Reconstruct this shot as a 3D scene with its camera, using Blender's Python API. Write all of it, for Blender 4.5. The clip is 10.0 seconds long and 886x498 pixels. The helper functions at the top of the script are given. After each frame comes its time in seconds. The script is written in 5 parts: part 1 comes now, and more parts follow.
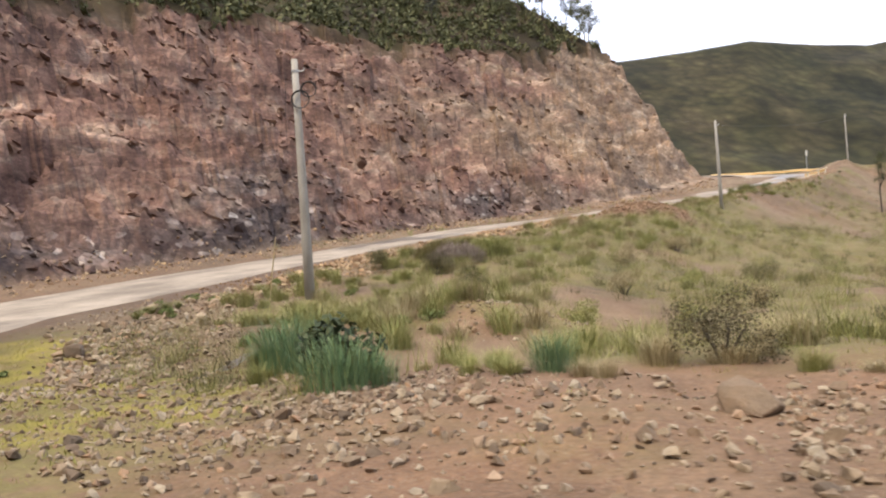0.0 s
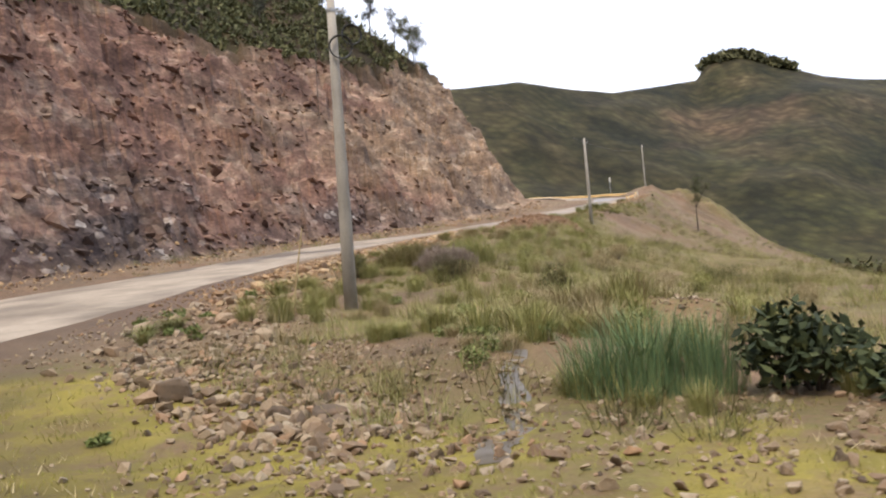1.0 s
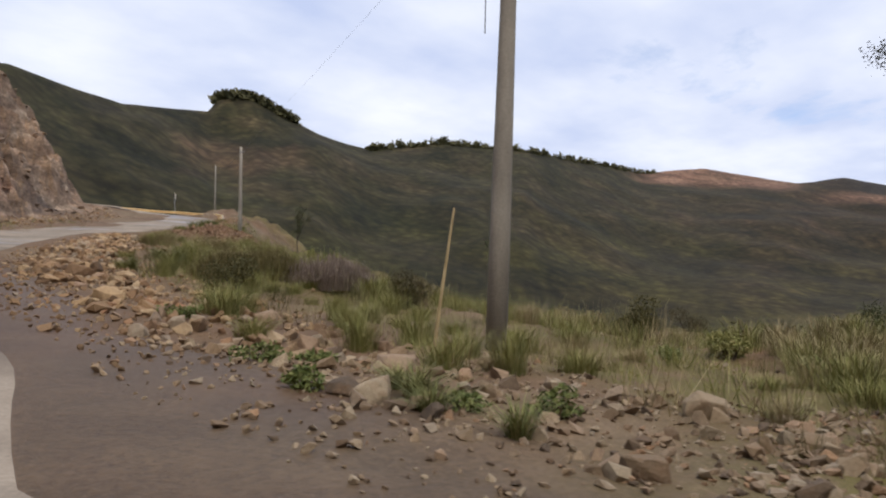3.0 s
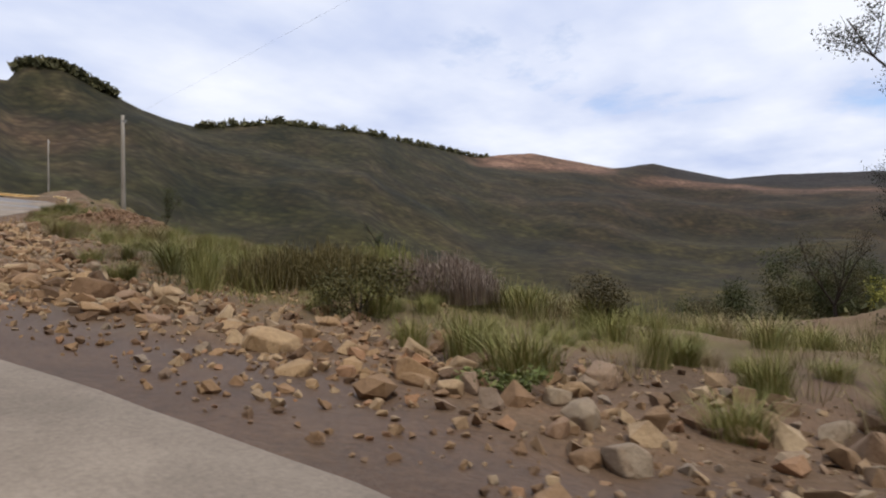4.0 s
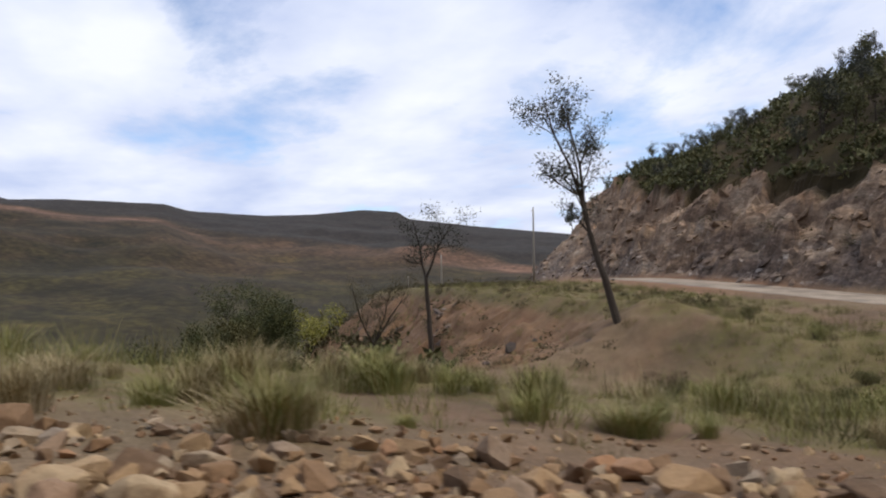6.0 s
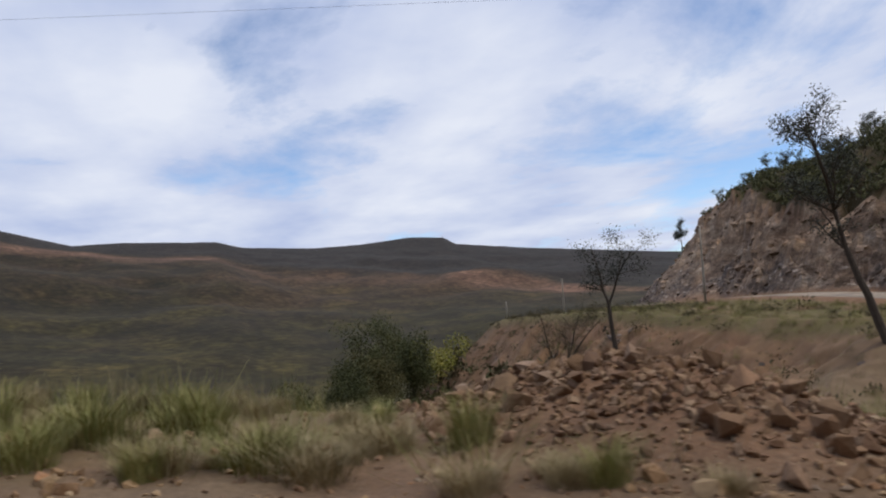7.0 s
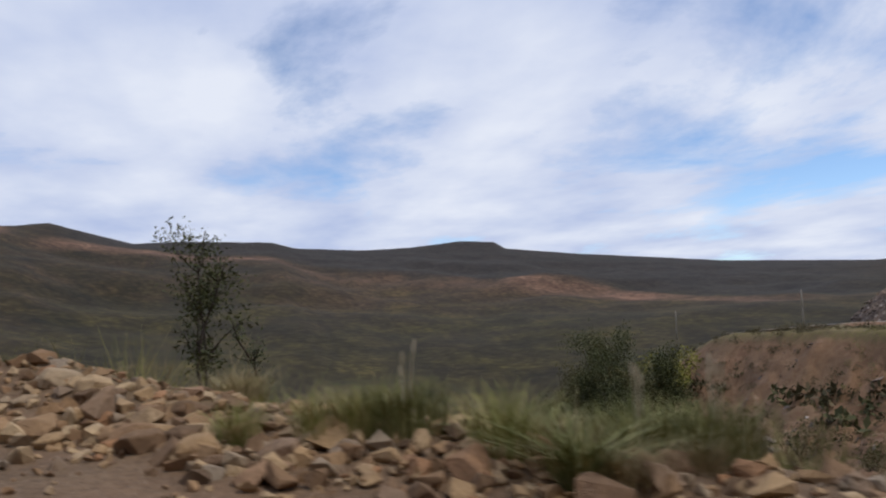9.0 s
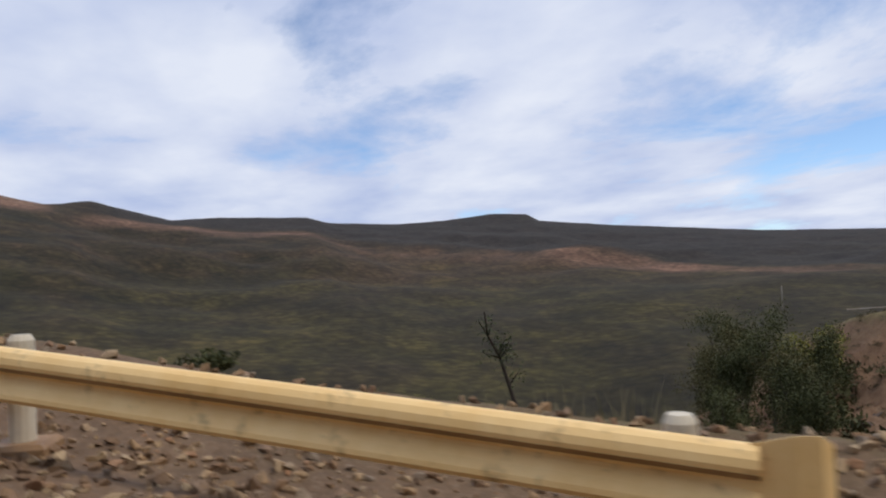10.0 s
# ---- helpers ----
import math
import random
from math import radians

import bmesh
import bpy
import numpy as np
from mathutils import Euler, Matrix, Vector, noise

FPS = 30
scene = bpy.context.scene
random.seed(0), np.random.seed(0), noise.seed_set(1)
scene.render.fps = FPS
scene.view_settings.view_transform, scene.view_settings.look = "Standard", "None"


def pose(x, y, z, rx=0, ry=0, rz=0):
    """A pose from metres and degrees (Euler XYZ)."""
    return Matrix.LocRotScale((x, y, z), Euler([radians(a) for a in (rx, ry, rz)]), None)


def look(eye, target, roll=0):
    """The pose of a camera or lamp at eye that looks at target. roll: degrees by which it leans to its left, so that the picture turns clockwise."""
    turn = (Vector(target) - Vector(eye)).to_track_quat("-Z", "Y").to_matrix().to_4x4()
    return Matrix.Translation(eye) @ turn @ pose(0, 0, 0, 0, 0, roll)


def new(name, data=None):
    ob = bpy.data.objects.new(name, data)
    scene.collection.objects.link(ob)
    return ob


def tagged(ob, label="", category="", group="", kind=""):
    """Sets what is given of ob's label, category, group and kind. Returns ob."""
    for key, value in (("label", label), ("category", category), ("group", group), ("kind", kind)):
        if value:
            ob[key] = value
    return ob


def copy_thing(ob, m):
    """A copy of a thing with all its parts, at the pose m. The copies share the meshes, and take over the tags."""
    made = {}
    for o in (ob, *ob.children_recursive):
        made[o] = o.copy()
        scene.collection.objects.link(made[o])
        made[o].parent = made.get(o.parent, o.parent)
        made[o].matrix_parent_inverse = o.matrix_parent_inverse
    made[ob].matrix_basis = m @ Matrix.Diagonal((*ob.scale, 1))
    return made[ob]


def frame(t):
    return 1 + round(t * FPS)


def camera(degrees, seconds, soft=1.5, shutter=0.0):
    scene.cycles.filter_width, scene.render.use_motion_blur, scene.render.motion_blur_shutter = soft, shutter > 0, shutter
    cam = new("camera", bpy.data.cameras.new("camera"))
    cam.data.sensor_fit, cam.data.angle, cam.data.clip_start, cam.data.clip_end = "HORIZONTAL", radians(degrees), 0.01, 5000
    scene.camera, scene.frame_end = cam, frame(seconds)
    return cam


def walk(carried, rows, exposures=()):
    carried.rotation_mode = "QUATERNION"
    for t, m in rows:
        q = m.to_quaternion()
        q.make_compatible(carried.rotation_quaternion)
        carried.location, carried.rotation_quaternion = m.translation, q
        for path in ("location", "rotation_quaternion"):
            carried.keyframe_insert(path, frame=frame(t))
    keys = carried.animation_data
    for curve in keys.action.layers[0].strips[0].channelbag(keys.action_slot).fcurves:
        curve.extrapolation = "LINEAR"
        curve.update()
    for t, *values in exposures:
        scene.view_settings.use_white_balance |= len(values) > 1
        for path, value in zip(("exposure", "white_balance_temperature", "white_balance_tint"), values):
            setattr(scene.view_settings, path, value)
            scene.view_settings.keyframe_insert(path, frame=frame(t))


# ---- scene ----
cam = camera(64.0, 10.0, soft=2.1, shutter=0.08)
PATH = [
    (0, (-0.533, 0.642, 1.254), (-0.521, 2.642, 1.255), -4.3),
    (0.5, (-4.809, 3.399, 1.088), (-4.505, 5.376, 1.116), -3.5),
    (1, (-7.963, 6.299, 1.021), (-7.328, 8.196, 1.05), -5.0),
    (1.5, (-10.47, 8.706, 0.855), (-9.51, 10.46, 0.915), -4.6),
    (2, (-12.421, 11.611, 0.865), (-11.144, 13.15, 0.901), -3.2),
    (2.5, (-13.618, 14.808, 1.001), (-12.062, 16.064, 1.037), -3.3),
    (3, (-14.249, 18.44, 1.222), (-12.541, 19.478, 1.276), 0.5),
    (3.2, (-14.06, 20.09, 1.188), (-12.268, 20.98, 1.217), 0.3),
    (4.3, (-11.708, 29.202, 1.913), (-9.727, 29.476, 1.895), -1.3),
    (4.5, (-10.923, 31.323, 2.163), (-8.944, 31.051, 2.064), -1.7),
    (4.7, (-9.906, 33.659, 2.381), (-8.053, 32.922, 2.221), -1.6),
    (5, (-8.215, 37.029, 2.535), (-6.512, 35.996, 2.35), -1.7),
    (5.2, (-6.927, 39.151, 2.624), (-5.271, 38.031, 2.606), 1.0),
    (6.3, (2.012, 50.437, 3.753), (3.629, 49.262, 3.827), -0.9),
    (6.5, (3.499, 52.316, 3.926), (5.142, 51.179, 4.017), -0.8),
    (7, (7.753, 57.536, 4.415), (9.431, 56.456, 4.548), -3.4),
    (7.2, (9.72, 59.693, 4.475), (11.4, 58.614, 4.597), -2.8),
    (7.3, (10.727, 60.693, 4.556), (12.405, 59.615, 4.704), -2.7),
    (7.5, (12.93, 62.69, 4.699), (14.607, 61.613, 4.856), -1.7),
    (7.8, (16.016, 65.294, 4.944), (17.702, 64.225, 5.071), -2.1),
    (8, (17.985, 66.841, 5.105), (19.674, 65.775, 5.195), -2.7),
    (8.5, (24.053, 72.186, 5.665), (25.801, 71.221, 5.782), -1.4),
    (9, (29.924, 77.368, 6.281), (31.662, 76.389, 6.431), -2.1),
    (9.5, (35.993, 82.444, 7.107), (37.745, 81.481, 7.119), -2.5),
    (9.7, (38.244, 84.421, 7.365), (40.006, 83.476, 7.412), -1.1),
    (9.8, (39.37, 85.411, 7.466), (41.14, 84.479, 7.479), -2.5),
    (9.9, (40.532, 86.346, 7.606), (42.305, 85.423, 7.667), -1.1),
    (10, (41.62, 87.127, 7.737), (43.401, 86.22, 7.814), -2.6),
]
EXPOSURES = [(0, 1.2, 6900, 10), (1, 1.0, 6850, 10), (1.5, 0.8, 6800, 10), (2, 0.4, 6750, 10), (2.5, 0.27, 6700, 10), (3, 0.17, 6700, 10), (4.3, 0.15, 6780, 10), (5, 0.45, 6850, 10),
             (6.3, 0.06, 6650, 10), (7, -0.1, 6550, 10), (10, -0.1, 6500, 10)]
walk(cam, [(t, look(eye, target, roll)) for t, eye, target, roll in PATH], EXPOSURES)

# ---- world, sun ----
SUN_AZ, SUN_EL = 222.0, 62.0        # compass from +y towards +x, and height, degrees


def build_world():
    w = bpy.data.worlds.new("sky")
    scene.world = w
    w.use_nodes = True
    nt = w.node_tree
    nt.nodes.clear()
    N, L = nt.nodes.new, nt.links.new
    out = N("ShaderNodeOutputWorld")
    bg = N("ShaderNodeBackground")
    sky = N("ShaderNodeTexSky")
    sky.sky_type, sky.sun_disc = "NISHITA", False
    sky.sun_elevation, sky.sun_rotation = radians(SUN_EL), radians(SUN_AZ)
    sky.altitude, sky.dust_density, sky.ozone_density = 2500, 1.0, 1.5
    co = N("ShaderNodeTexCoord")
    sep = N("ShaderNodeSeparateXYZ")
    L(co.outputs["Generated"], sep.inputs[0])
    # the cloud deck: directions laid out on a flat layer overhead
    up = N("ShaderNodeMath"); up.operation = "MAXIMUM"; up.inputs[1].default_value = 0.0
    L(sep.outputs["Z"], up.inputs[0])
    ad = N("ShaderNodeMath"); ad.operation = "ADD"; ad.inputs[1].default_value = 0.14
    L(up.outputs[0], ad.inputs[0])
    comb = N("ShaderNodeCombineXYZ")
    for k in ("X", "Y"):
        dv = N("ShaderNodeMath"); dv.operation = "DIVIDE"
        L(sep.outputs[k], dv.inputs[0]); L(ad.outputs[0], dv.inputs[1])
        L(dv.outputs[0], comb.inputs[k])
    mp = N("ShaderNodeMapping")
    mp.inputs["Rotation"].default_value = (0, 0, radians(SKY_TURN))
    mp.inputs["Location"].default_value = SKY_SHIFT
    mp.inputs["Scale"].default_value = (0.8, 1.0, 1.0)
    L(comb.outputs[0], mp.inputs["Vector"])
    n1 = N("ShaderNodeTexNoise")
    n1.inputs["Scale"].default_value, n1.inputs["Detail"].default_value = 0.85, 7.0
    n1.inputs["Roughness"].default_value, n1.inputs["Distortion"].default_value = 0.6, 0.22
    L(mp.outputs[0], n1.inputs["Vector"])
    r1 = N("ShaderNodeValToRGB")
    r1.color_ramp.elements[0].position, r1.color_ramp.elements[1].position = 0.275, 0.415
    north = N("ShaderNodeMath"); north.operation = "MULTIPLY_ADD"; north.inputs[1].default_value = 0.13
    L(sep.outputs["Y"], north.inputs[0]); L(n1.outputs["Fac"], north.inputs[2])
    L(north.outputs[0], r1.inputs[0])
    n2 = N("ShaderNodeTexNoise")
    n2.inputs["Scale"].default_value, n2.inputs["Detail"].default_value = 1.7, 7.0
    L(mp.outputs[0], n2.inputs["Vector"])
    r2 = N("ShaderNodeValToRGB")
    r2.color_ramp.elements[0].position, r2.color_ramp.elements[1].position = 0.3, 0.7
    r2.color_ramp.elements[0].color = (5.0, 5.9, 8.4, 1)
    r2.color_ramp.elements[1].color = (8.3, 8.8, 10.0, 1)
    L(n2.outputs["Fac"], r2.inputs[0])
    blue = N("ShaderNodeMix"); blue.data_type = "RGBA"; blue.blend_type = "MULTIPLY"
    blue.inputs["Factor"].default_value = 1.0
    blue.inputs["B"].default_value = (1.5, 1.6, 1.7, 1)
    L(sky.outputs[0], blue.inputs["A"])
    mx = N("ShaderNodeMix"); mx.data_type = "RGBA"
    L(r1.outputs[0], mx.inputs["Factor"])
    L(blue.outputs["Result"], mx.inputs["A"]); L(r2.outputs[0], mx.inputs["B"])
    L(mx.outputs["Result"], bg.inputs["Color"])
    bg.inputs["Strength"].default_value = 0.1
    L(bg.outputs[0], out.inputs[0])


SKY_TURN, SKY_SHIFT = 20.0, (3.1, 1.7, 0.0)
build_world()
sun_data = bpy.data.lights.new("sun", "SUN")
sun_data.energy, sun_data.angle, sun_data.color = 1.9, radians(14), (1.0, 0.89, 0.74)
sun = new("sun", sun_data)
az, el = radians(SUN_AZ), radians(SUN_EL)
sun.matrix_world = look((100 * math.sin(az) * math.cos(el), 100 * math.cos(az) * math.cos(el), 100 * math.sin(el)), (0, 0, 0))


# ---- noise ----
def hash2(ix, iy, seed):
    n = (ix.astype(np.int64) * 73856093) ^ (iy.astype(np.int64) * 19349663) ^ (seed * 83492791)
    n = ((n ^ (n >> 13)) * 1274126177) & 0x7FFFFFFF
    return ((n ^ (n >> 15)) & 0xFFFF) / 65535.0


def vnoise(x, y, seed=0):
    ix, iy = np.floor(x), np.floor(y)
    fx, fy = x - ix, y - iy
    fx, fy = fx * fx * (3 - 2 * fx), fy * fy * (3 - 2 * fy)
    a, b = hash2(ix, iy, seed), hash2(ix + 1, iy, seed)
    c, d = hash2(ix, iy + 1, seed), hash2(ix + 1, iy + 1, seed)
    return (a + (b - a) * fx) * (1 - fy) + (c + (d - c) * fx) * fy


def fbm(x, y, size, octaves=4, seed=0):
    """About -0.5 to 0.5."""
    out, amp, tot = 0, 1.0, 0.0
    for k in range(octaves):
        out = out + amp * (vnoise(x / size * 2**k, y / size * 2**k, seed + k) - 0.5)
        tot += amp
        amp *= 0.5
    return out / tot


def blocks(x, y, size, seed):
    """Broken rock: each cell of a jittered lattice is a tilted facet of its own height."""
    x, y = x / size, y / size
    ix, iy = np.floor(x), np.floor(y)
    best, val = np.full(x.shape, 9e9), np.zeros(x.shape)
    for ox in (-1, 0, 1):
        for oy in (-1, 0, 1):
            cx, cy = ix + ox, iy + oy
            px = cx + 0.5 + 0.9 * (hash2(cx, cy, seed) - 0.5)
            py = cy + 0.5 + 0.9 * (hash2(cx, cy, seed + 1) - 0.5)
            d = (px - x) ** 2 + (py - y) ** 2
            v = (hash2(cx, cy, seed + 2) - 0.5) + 1.3 * (hash2(cx, cy, seed + 3) - 0.5) * (x - px) + 1.3 * (hash2(cx, cy, seed + 4) - 0.5) * (y - py)
            val = np.where(d < best, v, val)
            best = np.minimum(best, d)
    return val


def smooth(a, b, x):
    t = np.clip((x - a) / (b - a), 0, 1)
    return t * t * (3 - 2 * t)


# ---- the lie of the land ----
# the lane driven: x, y, height; then the cut's foot (m to the left), its steepness, its height, the shelf's width on the right
LANE = [
    (215, -78, -9.0, 24, 1.2, 9, 14), (160, -58, -5.0, 24, 1.2, 8, 16), (98, -33, 0.6, 17, 1.2, 8, 19), (80, -26.5, 1.3, 8.5, 1.3, 12, 18.5), (54, -17, 2.3, 6.0, 1.2, 11, 17), (25, -9.5, 1.0, 6.5, 1.1, 11, 18),
    (-0.5, 0.6, -0.1, 8, 1.1, 12, 17), (-8, 6.3, -0.35, 9, 1.2, 16, 16), (-12.4, 11.6, -0.45, 9.5, 1.25, 19, 15), (-14.2, 18.5, -0.15, 9.8, 1.3, 17, 14),
    (-11.7, 29.2, 0.55, 9.8, 1.3, 18, 13), (-6.9, 39.2, 1.3, 10, 1.3, 20, 12), (2, 50.4, 2.4, 10, 1.3, 22, 11.5), (7.8, 57.5, 3.0, 10.5, 1.3, 24, 11),
    (12.9, 62.6, 3.35, 11, 1.3, 23, 10.5), (18, 66.8, 3.75, 11, 1.3, 22, 9), (24, 72.2, 4.35, 11, 1.3, 21, 7.5), (29.9, 77.4, 4.95, 11, 1.35, 20, 6.2),
    (36, 82.4, 5.75, 12.5, 1.4, 20, 5.6), (41.6, 87.1, 6.4, 13, 1.5, 20, 5.6), (46.5, 92.3, 7.2, 13, 1.7, 20, 5.6), (49.3, 98.2, 7.9, 12, 2.0, 20, 5.5),
    (47.5, 104.5, 8.6, 9.5, 2.4, 20, 5.5), (42, 110, 9.2, 6.5, 2.6, 20, 5.5), (35, 118, 9.8, 6, 2.6, 20, 6), (27, 130, 10.5, 6, 2.6, 20, 6),
]


def resample(rows, step):
    p = np.array(rows, float)
    out = []
    for i in range(len(p) - 1):
        a, b, c, d = p[max(i - 1, 0)], p[i], p[i + 1], p[min(i + 2, len(p) - 1)]
        n = max(1, int(np.linalg.norm((c - b)[:2]) / step))
        for k in range(n):
            t = k / n
            out.append(0.5 * (2 * b + (c - a) * t + (2 * a - 5 * b + 4 * c - d) * t * t + (3 * b - a - 3 * c + d) * t**3))
    out.append(p[-1])
    return np.array(out)


ROAD = resample(LANE, 1.2)
TAN = np.gradient(ROAD[:, :2], axis=0)
TAN /= np.linalg.norm(TAN, axis=1)[:, None]
CX, CY = 15.0, 40.0

# the far ridge: bearing from +y towards +x, distance, height
RIDGE = np.array([
    (-180, 300, 110), (-60, 300, 120), (0, 430, 120), (15, 450, 118), (25, 480, 125), (33, 560, 125), (39.6, 690, 152), (40.3, 700, 171), (43, 700, 172),
    (48.4, 720, 141), (52.5, 800, 140), (59, 850, 159), (66, 900, 157), (72, 1150, 172), (75, 1350, 184), (79.5, 1500, 209), (86, 1550, 176), (89, 1650, 196),
    (94.5, 1800, 168), (98, 1850, 178), (104.6, 1900, 178), (106.5, 2050, 174), (112, 2300, 183), (116, 2400, 196), (119.8, 2500, 220), (122.6, 2500, 213),
    (123.5, 2500, 188), (129.4, 2500, 158), (140, 2300, 103), (150, 2200, 78), (165, 1200, 90), (180, 300, 110)], float)

MOUNDS = [  # spoil heaps: x, y, radius, height
    (12.9, 51.0, 2.3, 0.72), (15.4, 51.0, 2.3, 0.6), (1.0, 18.5, 3.2, 0.8), (-4.2, 16.2, 2.4, 0.25), (0.2, 31.5, 2.2, 0.3),
    (33, 68.3, 4.0, 0.5), (30.1, 11.1, 6, 1.5), (61.5, 93.0, 9.0, 4.2),
]


def land(x, y):
    """Height, and the weights of grass, bare rock face and distance, of the ground at arrays x, y."""
    x, y = np.asarray(x, float).ravel(), np.asarray(y, float).ravel()
    z, grass, rock, far = (np.zeros(len(x)) for _ in range(4))
    r = np.hypot(x - CX, y - CY)
    wf = smooth(100, 260, r)
    near = np.nonzero(wf < 1)[0]
    for k in range(0, len(near), 20000):
        i = near[k : k + 20000]
        z[i], grass[i], rock[i] = near_land(x[i], y[i])
    # thicket above the cuts takes the look of the wooded hills
    thick = np.maximum(-grass, 0)
    grass = np.maximum(grass, 0)
    i = np.nonzero(wf > 0)[0]
    zf = far_land(x[i], y[i], r[i])
    z[i] = z[i] * (1 - wf[i]) + zf * wf[i]
    far[i] = smooth(0.02, 0.35, wf[i])
    far = np.maximum(far, thick)
    return z, grass, rock, far


def near_land(x, y):
    dx, dy = x[:, None] - ROAD[:, 0], y[:, None] - ROAD[:, 1]
    sq = dx * dx + dy * dy + 1e-9
    dist = np.sqrt(sq)
    j = sq.argmin(1)
    n = np.arange(len(x))
    d = dist[n, j]
    left = TAN[j, 0] * dy[n, j] - TAN[j, 1] * dx[n, j] > 0
    w = 1 / (sq * sq)
    w /= w.sum(1)[:, None]
    base, cut = w @ ROAD[:, 2], w @ ROAD[:, 5]
    shelf = w @ ROAD[:, 6]
    # left: the cut and the hill over it
    wob = 1.6 * fbm(x, y, 9, 3, 5) + 2.5 * fbm(x, y, 26, 2, 6)
    v = (ROAD[:, 4] * (dist - ROAD[:, 3])).min(1) + wob * smooth(9, 15, d)
    v = np.maximum(v, 0.12 * np.maximum(d - 6.5, 0))
    cut = cut + 5 * fbm(x, y, 20, 3, 8)
    over = np.maximum(v - cut, 0)
    h = np.minimum(v, cut) + 42 * (1 - np.exp(-over * 0.72 / 42))
    face = smooth(0.2, 0.8, v) * (1 - smooth(-1.0, 1.5, v - cut))
    rough = 2.0 * blocks(x, y, 6.0, 9) + 1.7 * blocks(x, y, 3.0, 11) + 0.8 * blocks(x, y, 1.3, 21) + 0.7 * fbm(x, y, 2.5, 3, 31)
    bed = (h + 0.42 * (0.62 * x + 0.78 * y) + 1.6 * fbm(x, y, 7, 3, 35)) / 2.6
    bed = bed - np.floor(bed)
    rough = rough + 1.5 * (smooth(0.0, 0.3, bed) - bed) + 2.6 * fbm(x, y, 16, 2, 37)
    zl = base + h + face * rough * smooth(0, 3, v) + (1 - face) * smooth(8, 14, d) * 0.8 * fbm(x, y, 2.5, 3, 33)
    # the shoulder of the hill behind the lower road
    zl = zl + 13.5 * smooth(8, 18, d) * np.exp(-(((x - 93) / 20) ** 2) - ((y + 63) / 22) ** 2)
    gl = smooth(-2.5, 1.0, v - cut + 5 * fbm(x, y, 4.5, 3, 39))
    # right: the shelf and the ravine
    u = (x - 5) * 0.98 + (y - 22) * 0.2
    deep = np.interp(u, [0, 12, 20, 30, 44, 65, 100, 150, 260], [0, 0.5, 2.2, 5, 9.5, 16, 26, 36, 54])
    shelf = shelf + 3 * fbm(x, y, 14, 3, 41)
    fall = (0.72 + 0.35 * smooth(32, 22, y) * smooth(40, 70, x)) * np.maximum(d - shelf, 0)
    fall = deep * (1 - np.exp(-fall / np.maximum(deep, 0.05)))
    zr = base - fall - 0.14 * smooth(2.3, 4.5, d) - 0.05 * np.clip(d - 4, 0, 8)
    zr = zr - 1.7 * smooth(11, 21, d) * smooth(34, 24, x) * smooth(8, 15, y) * smooth(54, 46, y)
    for mx, my, mr, mh in MOUNDS:
        q = np.hypot(x - mx, y - my) / mr
        zr = zr + mh * np.exp(-q * q * 1.6) * (1 + 0.5 * fbm(x, y, 1.2, 2, 51))
    zr = zr + 0.38 * smooth(26, 34, x) * smooth(60, 70, y) * np.exp(-(((d - 5.0) / 0.9) ** 2))
    lumps = smooth(2.4, 4.5, d)
    zr = zr + lumps * (0.45 * fbm(x, y, 4.5, 4, 61) + 0.12 * fbm(x, y, 0.9, 3, 63)) + smooth(10, 25, d) * 1.8 * fbm(x, y, 12, 3, 65)
    gr = smooth(3.0, 5.5, d) * smooth(-0.16, 0.14, fbm(x, y, 5, 4, 71) + 0.02 * np.minimum(d - 6, 8))
    lawn = smooth(2.0, 2.8, d) * (1 - smooth(5.4, 7.4, d + 4.0 * fbm(x, y, 2.5, 3, 78))) * (1 - smooth(17, 21, y)) * (1 - smooth(-3.5, -0.5, x)) * smooth(-0.5, -0.1, fbm(x, y, 3, 3, 77))
    dirt_to = 6.5 + 2.0 * smooth(20, 28, y) * (1 - smooth(54, 58, y))
    gr = np.maximum(gr * (1 - 0.85 * (1 - smooth(dirt_to - 2.3, dirt_to, d))), lawn)
    red_flat = (1 - smooth(2.2, 3.6, np.hypot((x - 1.5) / 2.0, y - 7.4)))
    gr = np.minimum(gr, 0.7 + 0.3 * lawn) * (1 - red_flat * np.clip(0.75 + 2.2 * fbm(x, y, 1.8, 3, 79), 0.1, 0.95))
    for mx, my, mr, mh in MOUNDS[:2]:
        gr = gr * smooth(0.7, 1.2, np.hypot(x - mx, y - my) / mr)
    lower = smooth(32, 22, y) * smooth(28, 40, x)
    bare = smooth(0.3, 1.6, fall) * (1 - smooth(9, 16, fall) * (1 - lower)) * np.maximum(smooth(-0.12, 0.1, fbm(x, y, 16, 3, 75) + 0.06), lower)
    scrub = smooth(8, 14, fall) * (1 - lower)
    gr = gr * (1 - 0.85 * bare)
    spur = lower * smooth(0.5, 3.0, fall)
    zr = zr + spur * (2.4 * fbm(x, y, 9, 4, 67) + 1.1 * blocks(x, y, 3.2, 69) + 0.5 * blocks(x, y, 1.4, 68))
    z = np.where(left, zl, zr)
    z = np.where(d < 2.2, base, z)
    return z, np.where(left, -gl, np.where(scrub > 0.5, -scrub, gr)), np.where(left, face, 0.18 * spur * smooth(-0.2, 0.15, fbm(x, y, 6, 3, 66)))


